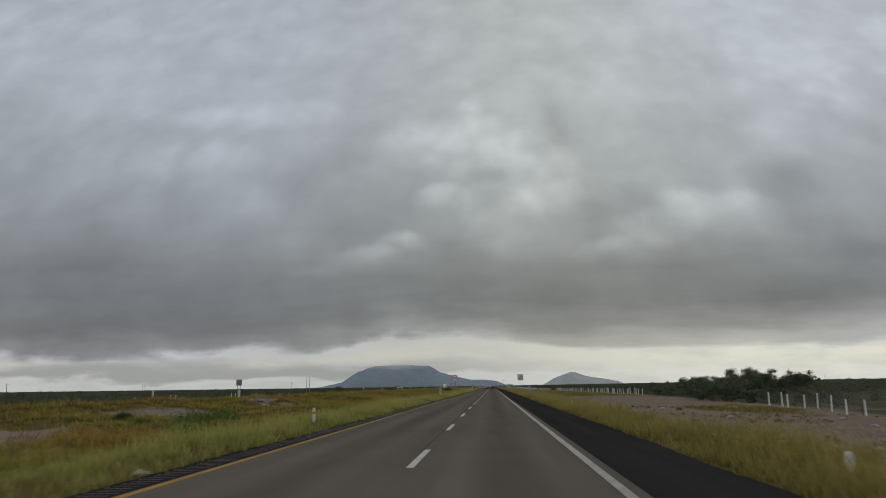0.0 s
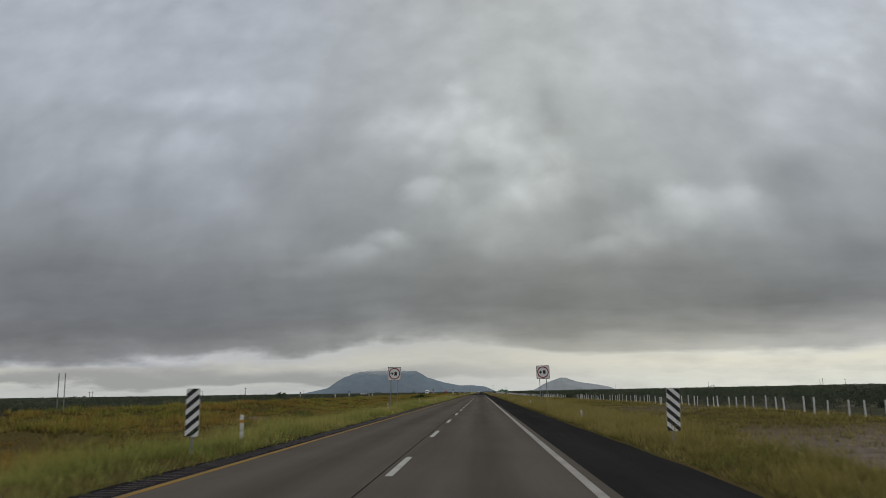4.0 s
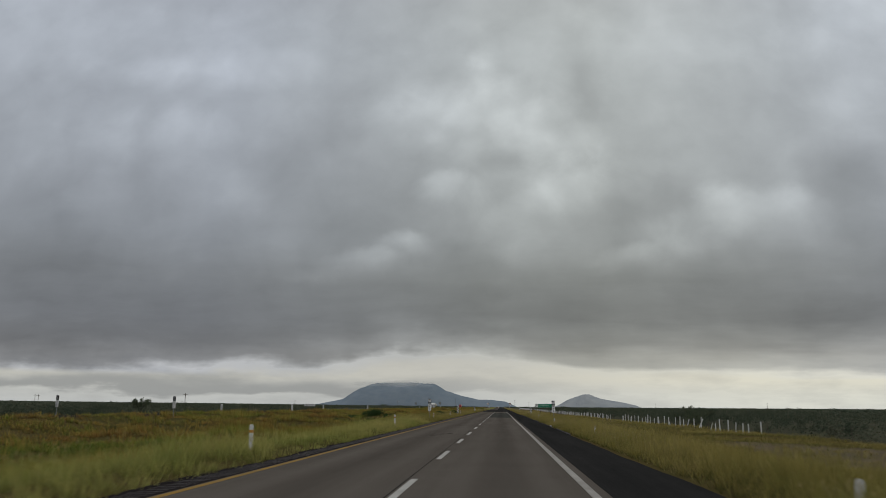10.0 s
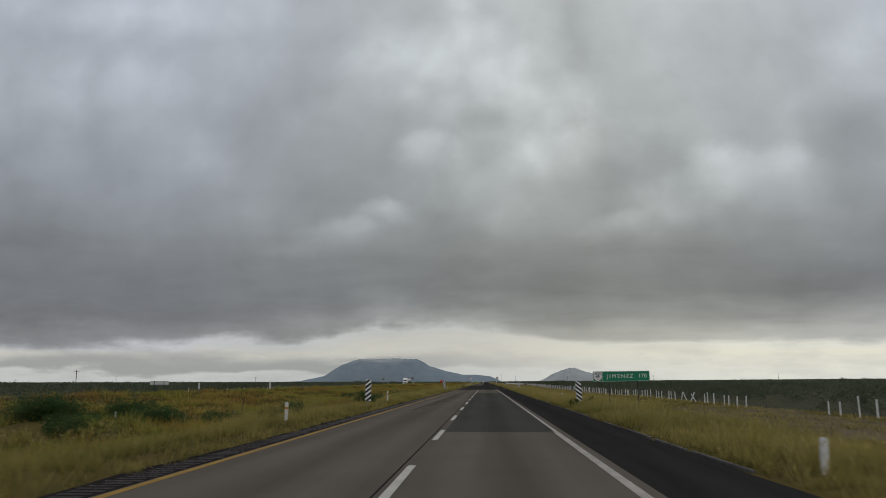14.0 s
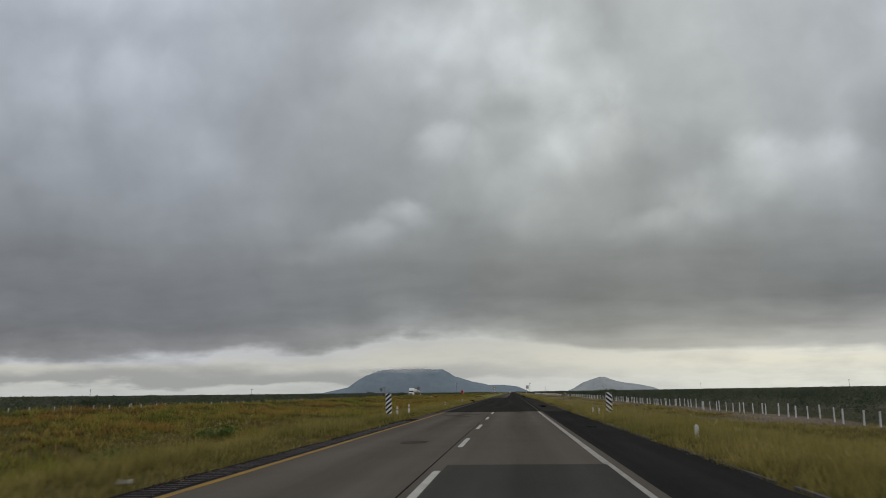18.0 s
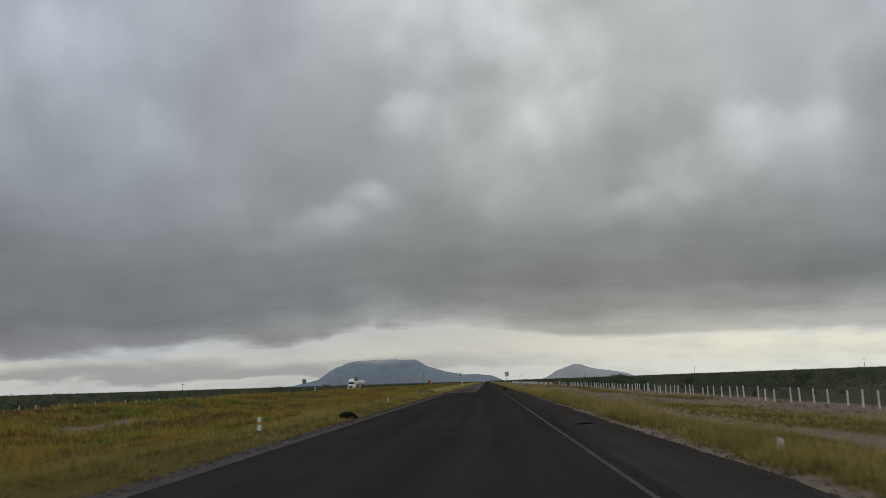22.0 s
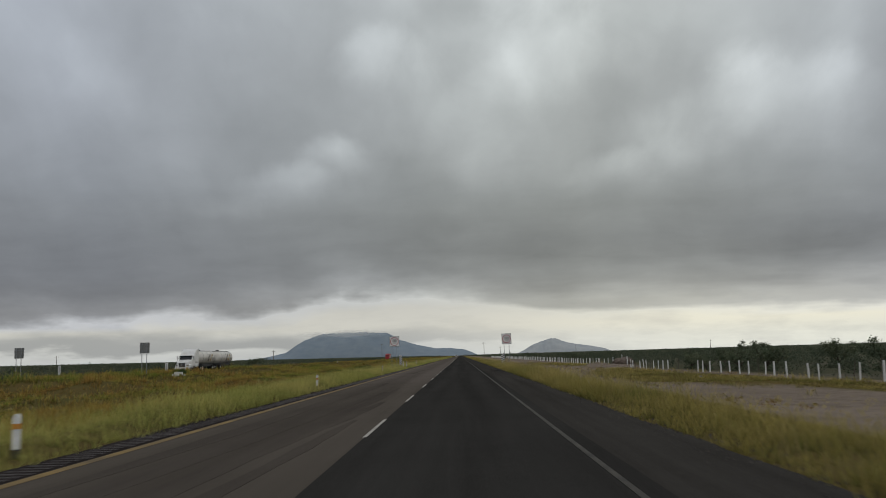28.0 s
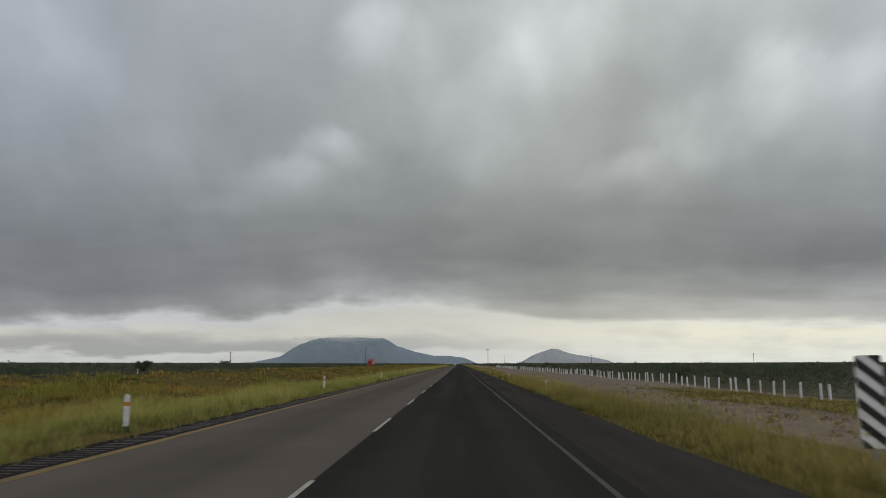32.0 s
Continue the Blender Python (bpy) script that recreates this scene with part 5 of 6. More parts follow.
# ---- scrub ----
def leaves(cx, cy, cz, r, h, per, size, squash=1.0):
    """Loose leaf clumps filling low domes, as triangles."""
    c = len(cx)
    k = np.repeat(np.arange(c), per)
    m = len(k)
    a, q = RNG.random(m) * 6.28319, RNG.random(m) ** 0.45
    u = RNG.random(m)
    bulge = 0.65 + 0.5 * value_noise(np.cos(a) * 1.3 + k * 3.7, np.sin(a) * 1.3 + u * 2, 1.0)
    rad = r[k] * q * np.sqrt(np.clip(1 - (u * 0.95) ** 2, 0.05, 1)) * bulge
    p = np.stack([cx[k] + rad * np.cos(a), cy[k] + rad * np.sin(a), cz[k] + 0.05 + u * h[k] * (0.75 + 0.4 * bulge * (1 - 0.5 * q))], -1)
    s = size * RNG.uniform(0.5, 1.3, m)
    d1 = RNG.normal(0, 1, (m, 3))
    d1 /= np.linalg.norm(d1, axis=1)[:, None]
    d2 = RNG.normal(0, 1, (m, 3))
    d2 -= d1 * (d1 * d2).sum(1)[:, None]
    d2 /= np.linalg.norm(d2, axis=1)[:, None]
    d1[:, 2] *= squash
    d2[:, 2] *= squash
    return np.stack([p - d1 * s[:, None] * 0.5, p + d1 * s[:, None] * 0.5, p + d2 * s[:, None] * 0.9], 1).reshape(-1, 3)


def scrub(name, zones, label):
    rows = []
    for x0, x1, y0, y1, area, per, size, h0, h1 in zones:
        c = int(abs(x1 - x0) * (y1 - y0) / area)
        x, y = RNG.uniform(x0, x1, c), RNG.uniform(y0, y1, c)
        thick = value_noise(x, y, max(8.0, 1.6 * area ** 0.5))
        keep = RNG.random(c) < (np.clip(2.6 * (thick - 0.3), 0.06, 1) if area < 8 else 0.25 + 1.3 * thick)
        x, y = x[keep], y[keep]
        h = RNG.uniform(h0, h1, len(x)) * (0.6 + 0.7 * value_noise(x, y + 77, 30.0))
        r = np.maximum(h * RNG.uniform(0.6, 1.1, len(x)), 0.45 * area ** 0.5 * (area > 60))
        rows.append(leaves(x, y, ground_z(x, y), r, h, per, size, min(1.0, 0.3 / size)))
    tagged(soup(name, np.concatenate(rows), "scrub_leaf"), label, "scrub", kind="stuff")


scrub("near_scrub", [(23.2, 50, -5, 1000, 7.0, 105, 0.135, 0.5, 1.9), (50, 130, -5, 1300, 14, 80, 0.22, 0.9, 2.0)], "dark green thorny scrub behind the fence")
scrub("opposite_scrub", [(-100, -62.5, -5, 1300, 9, 44, 0.28, 0.8, 1.9), (-200, -100, 0, 1500, 24, 32, 0.55, 1.3, 2.4)], "dark green thorny scrub beyond the far carriageway")
scrub("far_scrub", [(130, 900, 0, 2600, 260, 40, 1.2, 1.9, 2.6), (-900, -200, 0, 2600, 260, 40, 1.2, 1.9, 2.6), (900, 2200, 200, 4600, 2400, 34, 3.0, 2.2, 3.0), (-2200, -900, 200, 4600, 2400, 34, 3.0, 2.2, 3.0), (12, 900, 2600, 4600, 1400, 30, 3.0, 2.6, 3.4), (-900, -60, 2600, 4600, 1400, 30, 3.0, 2.6, 3.4), (26, 130, 1000, 2600, 60, 28, 0.8, 1.5, 2.4), (-200, -62, 1300, 2600, 60, 28, 0.8, 1.5, 2.4)], "far dark scrub reaching to the horizon")


def median_tufts():
    """Low brown and green weeds dotted over the uneven median."""
    x, y = RNG.uniform(-39, -12, 2200), RNG.uniform(0, 1000, 2200)
    keep = (value_noise(x, y, 12.0) > 0.42) & (bare(x, y) < 0.4)
    x, y = x[keep], y[keep]
    h = RNG.uniform(0.2, 0.62, len(x)) * (0.6 + 0.8 * value_noise(x, y, 25.0))
    tagged(soup("median_weeds", leaves(x, y, ground_z(x, y) - 0.05, h * RNG.uniform(0.9, 2.0, len(x)), h, 60, 0.10), "brown_weed"), "low brown and dark green weeds of the median", "weeds", kind="stuff")


median_tufts()


# ---- trees and bushes ----
def crown_leaves(centres, radii, per, size):
    rows = []
    for c, r in zip(centres, radii):
        m = int(per * r * r * 4)
        d = RNG.normal(0, 1, (m, 3))
        d /= np.linalg.norm(d, axis=1)[:, None]
        p = np.array(c) + d * (r * (RNG.random(m) ** 0.5 * RNG.uniform(0.7, 1.35, m))[:, None]) * (1, 1, 0.75)
        s = size * RNG.uniform(0.5, 1.4, m)[:, None]
        a = RNG.normal(0, 1, (m, 3))
        a /= np.linalg.norm(a, axis=1)[:, None]
        b = np.cross(a, d)
        b /= np.linalg.norm(b, axis=1)[:, None] + 1e-6
        rows.append(np.stack([p - a * s * 0.5, p + a * s * 0.5, p + b * s * 0.9], 1).reshape(-1, 3))
    return np.concatenate(rows)


def mesquite(x, y, height, width, seed, label="dark green spreading mesquite bush behind the fence", size=0.118, density=175):
    """A low many-stemmed tree: crooked limbs from one foot, a ragged crown of small leaves."""
    rnd = random.Random(seed)
    root = thing("mesquite_tree", pose(x, y, float(ground_z(x, y)), 0, 0, rnd.uniform(0, 360)), label, "tree", "mesquite trees")
    stem = rod(bmesh.new(), (0, 0, -0.2), (0.05, 0.03, height * 0.22), 0.10 * height / 3, 0.07 * height / 3, 7)
    part("trunk", stem, "bark", root)
    centres, radii = [], []
    for i in range(rnd.randint(6, 8)):
        a, tilt = 6.28319 * (i + rnd.random() * 0.6) / 7, rnd.uniform(0.35, 1.0)
        mid = Vector((math.cos(a) * width * 0.28 * tilt, math.sin(a) * width * 0.28 * tilt, height * rnd.uniform(0.40, 0.55)))
        tip = Vector((math.cos(a + 0.3) * width * 0.5 * tilt, math.sin(a + 0.3) * width * 0.5 * tilt, height * rnd.uniform(0.58, 0.86)))
        bm = rod(bmesh.new(), (0.05, 0.03, height * 0.18), mid, 0.055 * height / 3, 0.035 * height / 3, 6)
        rod(bm, mid, tip, 0.035 * height / 3, 0.012, 5)
        for k in range(3):
            q = mid.lerp(tip, 0.3 + 0.3 * k)
            rod(bm, q, q + Vector((rnd.uniform(-0.5, 0.5), rnd.uniform(-0.5, 0.5), rnd.uniform(0.2, 0.6))) * height / 3, 0.016, 0.005, 4)
        part("limb", bm, "bark", root)
        for c, r in ((tip, 0.30), (mid.lerp(tip, 0.5), 0.34), (mid, 0.30), (mid * 0.8 + Vector((rnd.uniform(-0.5, 0.5), rnd.uniform(-0.5, 0.5), -0.25 * height)), 0.28)):
            centres.append(c + Vector((rnd.uniform(-0.25, 0.25), rnd.uniform(-0.25, 0.25), rnd.uniform(-0.15, 0.1))) * height / 3)
            radii.append(r * rnd.uniform(0.6, 1.15) * height / 3 * 1.85)
    crown = soup("crown", crown_leaves(centres, radii, density, size), "bush_leaf", root)
    return root


ROADSIDE_TREES = [(23.9, 119, 2.1, 3.4), (25.2, 125, 2.4, 3.6), (24.0, 112, 2.0, 3.2), (26.8, 131, 2.2, 3.4), (24.2, 86, 2.5, 3.6), (26.5, 91, 2.9, 4.2), (29, 97, 3.5, 4.8), (33, 104, 4.2, 5.4), (31, 113, 4.0, 5.0), (36, 121, 4.7, 5.6), (41, 128, 4.4, 5.2), (26.6, 103, 3.0, 4.4), (46, 136, 3.8, 5.0), (24.5, 79, 1.9, 2.8), (23.6, 93, 2.0, 3.8), (25.4, 100, 2.5, 4.0), (27, 109, 2.9, 4.2), (28.5, 119, 3.3, 4.2), (31, 127, 3.4, 4.4), (34, 135, 3.4, 4.6), (39, 113, 3.6, 4.4), (49, 133, 4.6, 5.4), (53, 141, 3.8, 5.0), (36, 150, 2.3, 4.4), (45, 162, 2.3, 4.4), (49, 192, 2.5, 4.8)]
THICKET_TREES = [(40.6, 776.6, 3.5, 4.4), (43.5, 779, 3.1, 3.4), (30, 716, 2.5, 3.6), (28, 705, 2.3, 3.2), (33, 727, 2.8, 3.8), (26.5, 694, 2.1, 3.0), (36, 741, 2.9, 3.8), (26.2, 733, 2.3, 3.2), (27.5, 746, 2.1, 3.2), (31, 753, 2.4, 3.4), (25.5, 738, 2.0, 3.2), (28.5, 760, 2.2, 3.4), (25.2, 752, 1.9, 3.0), (30, 741, 2.4, 3.6), (33, 765, 2.3, 3.6), (24.6, 745, 1.7, 2.8)]
LONE_TREES = [(37.4, 398, 3.1, 4.2), (33, 392, 2.3, 3.4), (42, 405, 2.5, 3.6), (25.4, 347, 1.8, 2.8), (27.5, 353, 2.1, 3.0), (24.2, 341, 1.5, 2.4), (29, 240, 2.1, 3.0), (45, 640, 2.6, 3.4), (34, 660, 2.5, 3.4), (29, 676, 2.2, 3.2), (27, 858, 2.6, 3.4), (33, 560, 2.0, 3.0), (39, 596, 2.3, 3.2)]
for i, (x, y, h, w) in enumerate(ROADSIDE_TREES + THICKET_TREES + LONE_TREES):
    mesquite(x, y, h * (0.86 if y < 200 else 1.0), w, 50 + i)
for i, (x, y, h, w) in enumerate([(-78, 408.7, 4.0, 5.0), (-70.7, 938, 3.3, 4.6), (-74, 946, 2.8, 4.0), (-150, 1273, 5.0, 8.0), (-67, 775, 3.0, 4.0), (-84, 300, 2.6, 3.6), (-72, 560, 2.8, 4.2), (-69, 565, 2.4, 3.4)]):
    mesquite(x, y, h, w, 150 + i, "dark round mesquite bush beyond the far carriageway", 0.2, 60)


def low_bush(x, y, h, r, mat, label, size=0.07, per=260):
    gz = float(ground_z(x, y))
    root = thing("bush", pose(x, y, gz), label, "bush", "bushes in the grass")
    bm = bmesh.new()
    rnd = random.Random(int(x * 7 + y * 3))
    for i in range(9):
        a = rnd.uniform(0, 6.28)
        rod(bm, (0, 0, -0.1), (math.cos(a) * r * 0.6, math.sin(a) * r * 0.6, h * rnd.uniform(0.5, 0.95)), 0.012, 0.004, 4)
    part("stems", bm, "bark", root)
    centres = [(rnd.uniform(-0.6, 0.6) * r, rnd.uniform(-0.6, 0.6) * r, h * rnd.uniform(0.25, 0.75)) for _ in range(12)]
    soup("foliage", crown_leaves(centres, [rnd.uniform(0.28, 0.5) * r for _ in centres], per, size), mat, root)


DITCH_BUSHES = [(-15.2, 376.8, 0.8, 1.5), (-17.8, 374.6, 0.85, 1.6), (-20.2, 375.5, 0.9, 1.7), (-23, 377.5, 0.9, 1.7), (-25.8, 379, 0.9, 1.8), (-18.8, 379.2, 0.9, 1.5), (-21, 368, 0.7, 1.6), (-23.6, 366, 0.7, 1.5), (-19.4, 360, 0.6, 1.4), (-16, 379.5, 1.0, 1.3), (-20, 381, 1.1, 1.6), (-23.5, 384, 1.2, 1.9), (-28, 386, 1.1, 1.8), (-13.2, 379.5, 0.9, 1.0), (-22, 373, 0.8, 1.4)]
for x, y, h, r in DITCH_BUSHES + [(-8.35, 385.3, 1.0, 0.95), (-8.7, 393.2, 0.8, 0.7), (-8.2, 387.2, 0.7, 0.6), (-19.6, 367.7, 1.0, 1.7), (-17.5, 364, 0.9, 1.2), (-13.9, 372.2, 0.9, 0.9), (-26.7, 380.3, 1.0, 1.6), (-21, 345, 0.8, 1.5), (-16.5, 333, 0.7, 1.2), (-24, 352, 0.9, 1.3), (-18, 318, 0.7, 1.0), (-30, 300, 0.9, 1.4), (-12.5, 402, 0.7, 0.8), (-9.3, 369.6, 0.9, 0.9), (-10.2, 371, 0.8, 0.8), (-9.6, 366.5, 0.7, 0.7), (-22, 50, 0.5, 0.9), (-27, 58, 0.5, 0.8), (6.4, 383.6, 0.8, 0.5), (5.0, 381.6, 0.6, 0.4)]:
    low_bush(x, y, h, r, "ditch_leaf", "dense dark green bush in the wild grass")
for x, y, h, r in [(-18.1, 462, 0.45, 1.9), (-15.5, 468, 0.4, 1.3), (-20.5, 455, 0.4, 1.5), (-12, 318, 0.4, 1.3), (-14, 322, 0.4, 1.0), (-17, 47, 0.45, 2.4), (-20, 53, 0.45, 2.2), (-15, 41, 0.4, 1.8), (-13, 775, 0.5, 1.5), (-16, 768, 0.5, 1.8), (-12, 760, 0.45, 1.4), (-18, 178, 0.4, 1.5)]:
    low_bush(x, y, h, r, "weed_leaf", "low patch of fresh green weeds", 0.09, 150)


# ---- litter and stones by the road ----
def lump(bm, x, y, z, r, rnd, flat=0.6):
    got = bmesh.ops.create_icosphere(bm, subdivisions=2, radius=r, matrix=Matrix.Translation((x, y, z)) @ Matrix.Diagonal((rnd.uniform(0.7, 1.3), rnd.uniform(0.7, 1.3), flat, 1)))
    for v in got["verts"]:
        v.co += Vector((rnd.uniform(-1, 1), rnd.uniform(-1, 1), rnd.uniform(-1, 1))) * r * 0.16


def tyre_scrap(x, y, length, height, turn, label, seed):
    """A curled strip of torn tyre tread."""
    rnd = random.Random(seed)
    root = thing("tyre_scrap", pose(x, y, 0.0 if x > 0 else float(ground_z(x, y)), 0, 0, turn), label, "tyre scrap", "torn tyre pieces")
    bm = bmesh.new()
    rows = []
    for i in range(15):
        u = i / 14 - 0.5
        z = height * max(0.0, 1 - (2 * u) ** 2) ** 0.7 + 0.006
        w = 0.12 * (1 - 0.5 * abs(u)) * rnd.uniform(0.8, 1.2) + 0.03
        rows.append([bm.verts.new((u * length, s * w, zz)) for s, zz in ((-1, z * 0.35), (-0.5, z * rnd.uniform(0.75, 1.0)), (0.5, z * rnd.uniform(0.8, 1.1)), (1, z * 0.3), (0.9, -0.02), (-0.9, -0.02))])
    for a, b in zip(rows, rows[1:]):
        for i in range(6):
            bm.faces.new((a[i], b[i], b[(i + 1) % 6], a[(i + 1) % 6]))
    bm.faces.new(rows[0])
    bm.faces.new(rows[-1][::-1])
    bmesh.ops.recalc_face_normals(bm, faces=bm.faces)
    smooth(part("tread", bm, "rubber", root))
    bm = bmesh.new()
    for i in range(5):
        u = rnd.uniform(-0.4, 0.4) * length
        rod(bm, (u, 0.05, height * 0.4), (u + rnd.uniform(-0.2, 0.2), 0.16 + rnd.uniform(0, 0.15), 0.01), 0.012, 0.005, 4)
    part("cord", bm, "rubber", root)


tyre_scrap(2.95, 511.2, 0.55, 0.20, 10, "black curled piece of tyre on the shoulder", 1)
tyre_scrap(3.10, 549.6, 0.60, 0.05, 30, "flat black strip of tyre tread on the shoulder", 2)
tyre_scrap(2.55, 605.0, 0.50, 0.03, 5, "flat black strip of tyre tread on the shoulder", 3)
tyre_scrap(3.05, 662.4, 0.95, 0.32, -12, "large black torn tyre lying on the shoulder", 4)
tyre_scrap(3.45, 739.4, 0.85, 0.05, 8, "flat black strip of tyre tread on the shoulder", 5)
tyre_scrap(3.05, 519.0, 0.45, 0.06, 50, "flat black strip of tyre tread on the shoulder", 6)
tyre_scrap(-5.3, 766.0, 0.28, 0.03, 15, "small black scrap of tyre on the lane", 8)
tyre_scrap(3.3, 462.8, 0.30, 0.03, 70, "small grey scrap on the shoulder", 9)


def half_tyre(x, y, r, w, turn):
    """A torn tyre standing in an arch on its two ends, tread outward."""
    root = thing("tyre_scrap", pose(x, y, float(ground_z(x, y)) + 0.02, 8, 0, turn), "large black half of a torn tyre at the gravel edge", "tyre scrap")
    bm = bmesh.new()
    rows = []
    for i in range(25):
        a = math.pi * (0.02 + 0.96 * i / 24)
        wob = 1 + 0.05 * math.sin(i * 1.9)
        ring0 = []
        for q, v in ((1.0, -0.5), (1.04, -0.3), (1.05, 0.0), (1.04, 0.3), (1.0, 0.5), (0.15, 0.46), (0.12, 0.40), (0.4, 0.32), (0.4, -0.32), (0.12, -0.40), (0.15, -0.46)):
            ring0.append(bm.verts.new((math.cos(a) * r * q * wob, v * w, math.sin(a) * r * 0.62 * q * wob)))
        rows.append(ring0)
    for p, q in zip(rows, rows[1:]):
        for j in range(11):
            bm.faces.new((p[j], q[j], q[(j + 1) % 11], p[(j + 1) % 11]))
    bm.faces.new(rows[0])
    bm.faces.new(rows[-1][::-1])
    bmesh.ops.recalc_face_normals(bm, faces=bm.faces)
    shell = smooth(part("carcass", bm, "rubber", root))
    for i in range(16):
        a = math.pi * (0.06 + 0.055 * i)
        bm = bmesh.new()
        box(bm, -0.025, 0.025, -0.46 * w, 0.46 * w, -0.012, 0.012)
        bmesh.ops.transform(bm, matrix=pose(math.cos(a) * r * 1.055, 0, math.sin(a) * r * 0.62 * 1.055, 0, 90 - math.degrees(math.atan2(math.sin(a) / 0.62, math.cos(a))), 0), verts=bm.verts)
        part("tread_block", bm, "rubber", shell)


half_tyre(-6.85, 559.9, 0.46, 0.30, 20)


def heap(name, x, y, r, h, mat, label, seed, count=34):
    root = thing(name, pose(x, y, float(ground_z(x, y))), label, "rubble heap")
    rnd = random.Random(seed)
    core = bmesh.new()
    bmesh.ops.create_icosphere(core, subdivisions=3, radius=1.0)
    for v in core.verts:
        w = 0.85 + 0.4 * float(value_noise(v.co.x * 2 + seed * 9, v.co.y * 2 + v.co.z, 0.7))
        v.co = Vector((v.co.x * r * w, v.co.y * r * 0.7 * w, v.co.z * h * 0.9 * w))
    part("core", core, mat, root)
    for i in range(count):
        a, q = rnd.uniform(0, 6.28), rnd.random() ** 0.6
        bm = bmesh.new()
        lump(bm, math.cos(a) * q * r, math.sin(a) * q * r * 0.7, h * (1 - q) * rnd.uniform(0.4, 1.0), rnd.uniform(0.10, 0.26), rnd)
        part("chunk", bm, mat, root)


heap("rubble_heap", -8.6, 633.6, 1.3, 0.55, "gravel", "heap of broken dark asphalt chunks in the grass", 4, 44)
heap("rubble_heap", -9.3, 627.4, 1.0, 0.32, "gravel", "low trail of broken asphalt chunks in the grass", 14, 22)
heap("rubble_heap", -9.8, 621.6, 0.7, 0.2, "gravel", "low trail of broken asphalt chunks in the grass", 15, 12)
heap("rubble_heap", 21.8, 771.5, 1.3, 0.7, "earth_clod", "low heap of earth and stones near the fence", 5, 26)
heap("rubble_heap", -29.5, 108.0, 1.6, 0.4, "earth_clod", "broken clods on bare earth", 6, 24)

for i in range(46):
    rnd = random.Random(900 + i)
    if i < 16:
        x, y = rnd.uniform(11, 20.5), rnd.uniform(20, 66)
    elif i < 36:
        x, y = rnd.uniform(9.5, 20.5), rnd.uniform(500, 800)
    else:
        x, y = rnd.uniform(-31, -18), rnd.uniform(30, 140)
    bm = bmesh.new()
    lump(bm, 0, 0, 0.03, rnd.uniform(0.10, 0.24), rnd)
    ob = part("stone", bm, "stone" if i % 3 else "gravel")
    ob.location = (x, y, float(ground_z(x, y)))
    tagged(ob, "rough stone lying on bare earth", "stone", "loose stones")


def dirt_tufts():
    """Small dark dry plants dotted over the bare earth."""
    x, y = RNG.uniform(8.0, 21.8, 2200), np.concatenate([RNG.uniform(15, 66, 400), RNG.uniform(490, 830, 1800)])
    keep = value_noise(x, y, 5.0) > 0.5
    x, y = x[keep], y[keep]
    h = RNG.uniform(0.08, 0.3, len(x))
    tagged(soup("dry_tufts", leaves(x, y, ground_z(x, y) - 0.05, h * 1.2, h * 0.7, 26, 0.06), "brown_weed"), "small dark dry plants on bare earth", "plants", kind="stuff")


dirt_tufts()


def shoulder_gravel():
    """Loose stones along the broken asphalt edges."""
    c = 9000
    left = RNG.random(c) < 0.5
    x = np.where(left, -6.0 - np.abs(RNG.normal(0, 0.45, c)), 4.2 + RNG.normal(0, 0.3, c))
    y = RNG.uniform(488, 760, c)
    y = np.where(left, RNG.uniform(490, 640, c), y)
    r = RNG.uniform(0.012, 0.05, c)
    z = np.maximum(ground_z(x, y), np.where((x > -6.4) & (x < 4.15), -0.01, -9))
    base = np.stack([x, y, z], -1)
    a = RNG.random(c) * 6.28
    ring3 = [base + np.stack([np.cos(a + k * 2.094) * r, np.sin(a + k * 2.094) * r, 0 * r - 0.005], -1) for k in range(3)]
    top = base + np.stack([RNG.normal(0, 0.2, c) * r, RNG.normal(0, 0.2, c) * r, r * 0.9], -1)
    tris = np.concatenate([np.stack([ring3[k], ring3[(k + 1) % 3], top], 1) for k in range(3)])
    tagged(soup("loose_gravel", tris.reshape(-1, 3), "gravel"), "loose gravel along the broken asphalt edge", "gravel", kind="stuff")


shoulder_gravel()


def culvert(x, y, turn, label, mat="stone"):
    root = thing("culvert", pose(x, y, float(ground_z(x, y)), 0, 0, turn), label, "culvert")
    part("headwall", boxed(-0.5, 0.5, -0.12, 0.12, -0.2, 0.6, bevel=0.02), mat, root)
    part("wing_wall", boxed(0.5, 0.95, -0.10, 0.10, -0.2, 0.35, bevel=0.02), mat, root)
    part("wing_wall", boxed(-0.95, -0.5, -0.10, 0.10, -0.2, 0.35, bevel=0.02), mat, root)


culvert(-27.5, 377.0, 20, "pale concrete culvert headwall in the overgrown median")
culvert(-34.0, 760.5, -6, "low whitewashed culvert headwall in the brown median", "white_concrete")
low_bush(-34.3, 762.0, 0.9, 1.1, "ditch_leaf", "dense dark green bush in the wild grass")


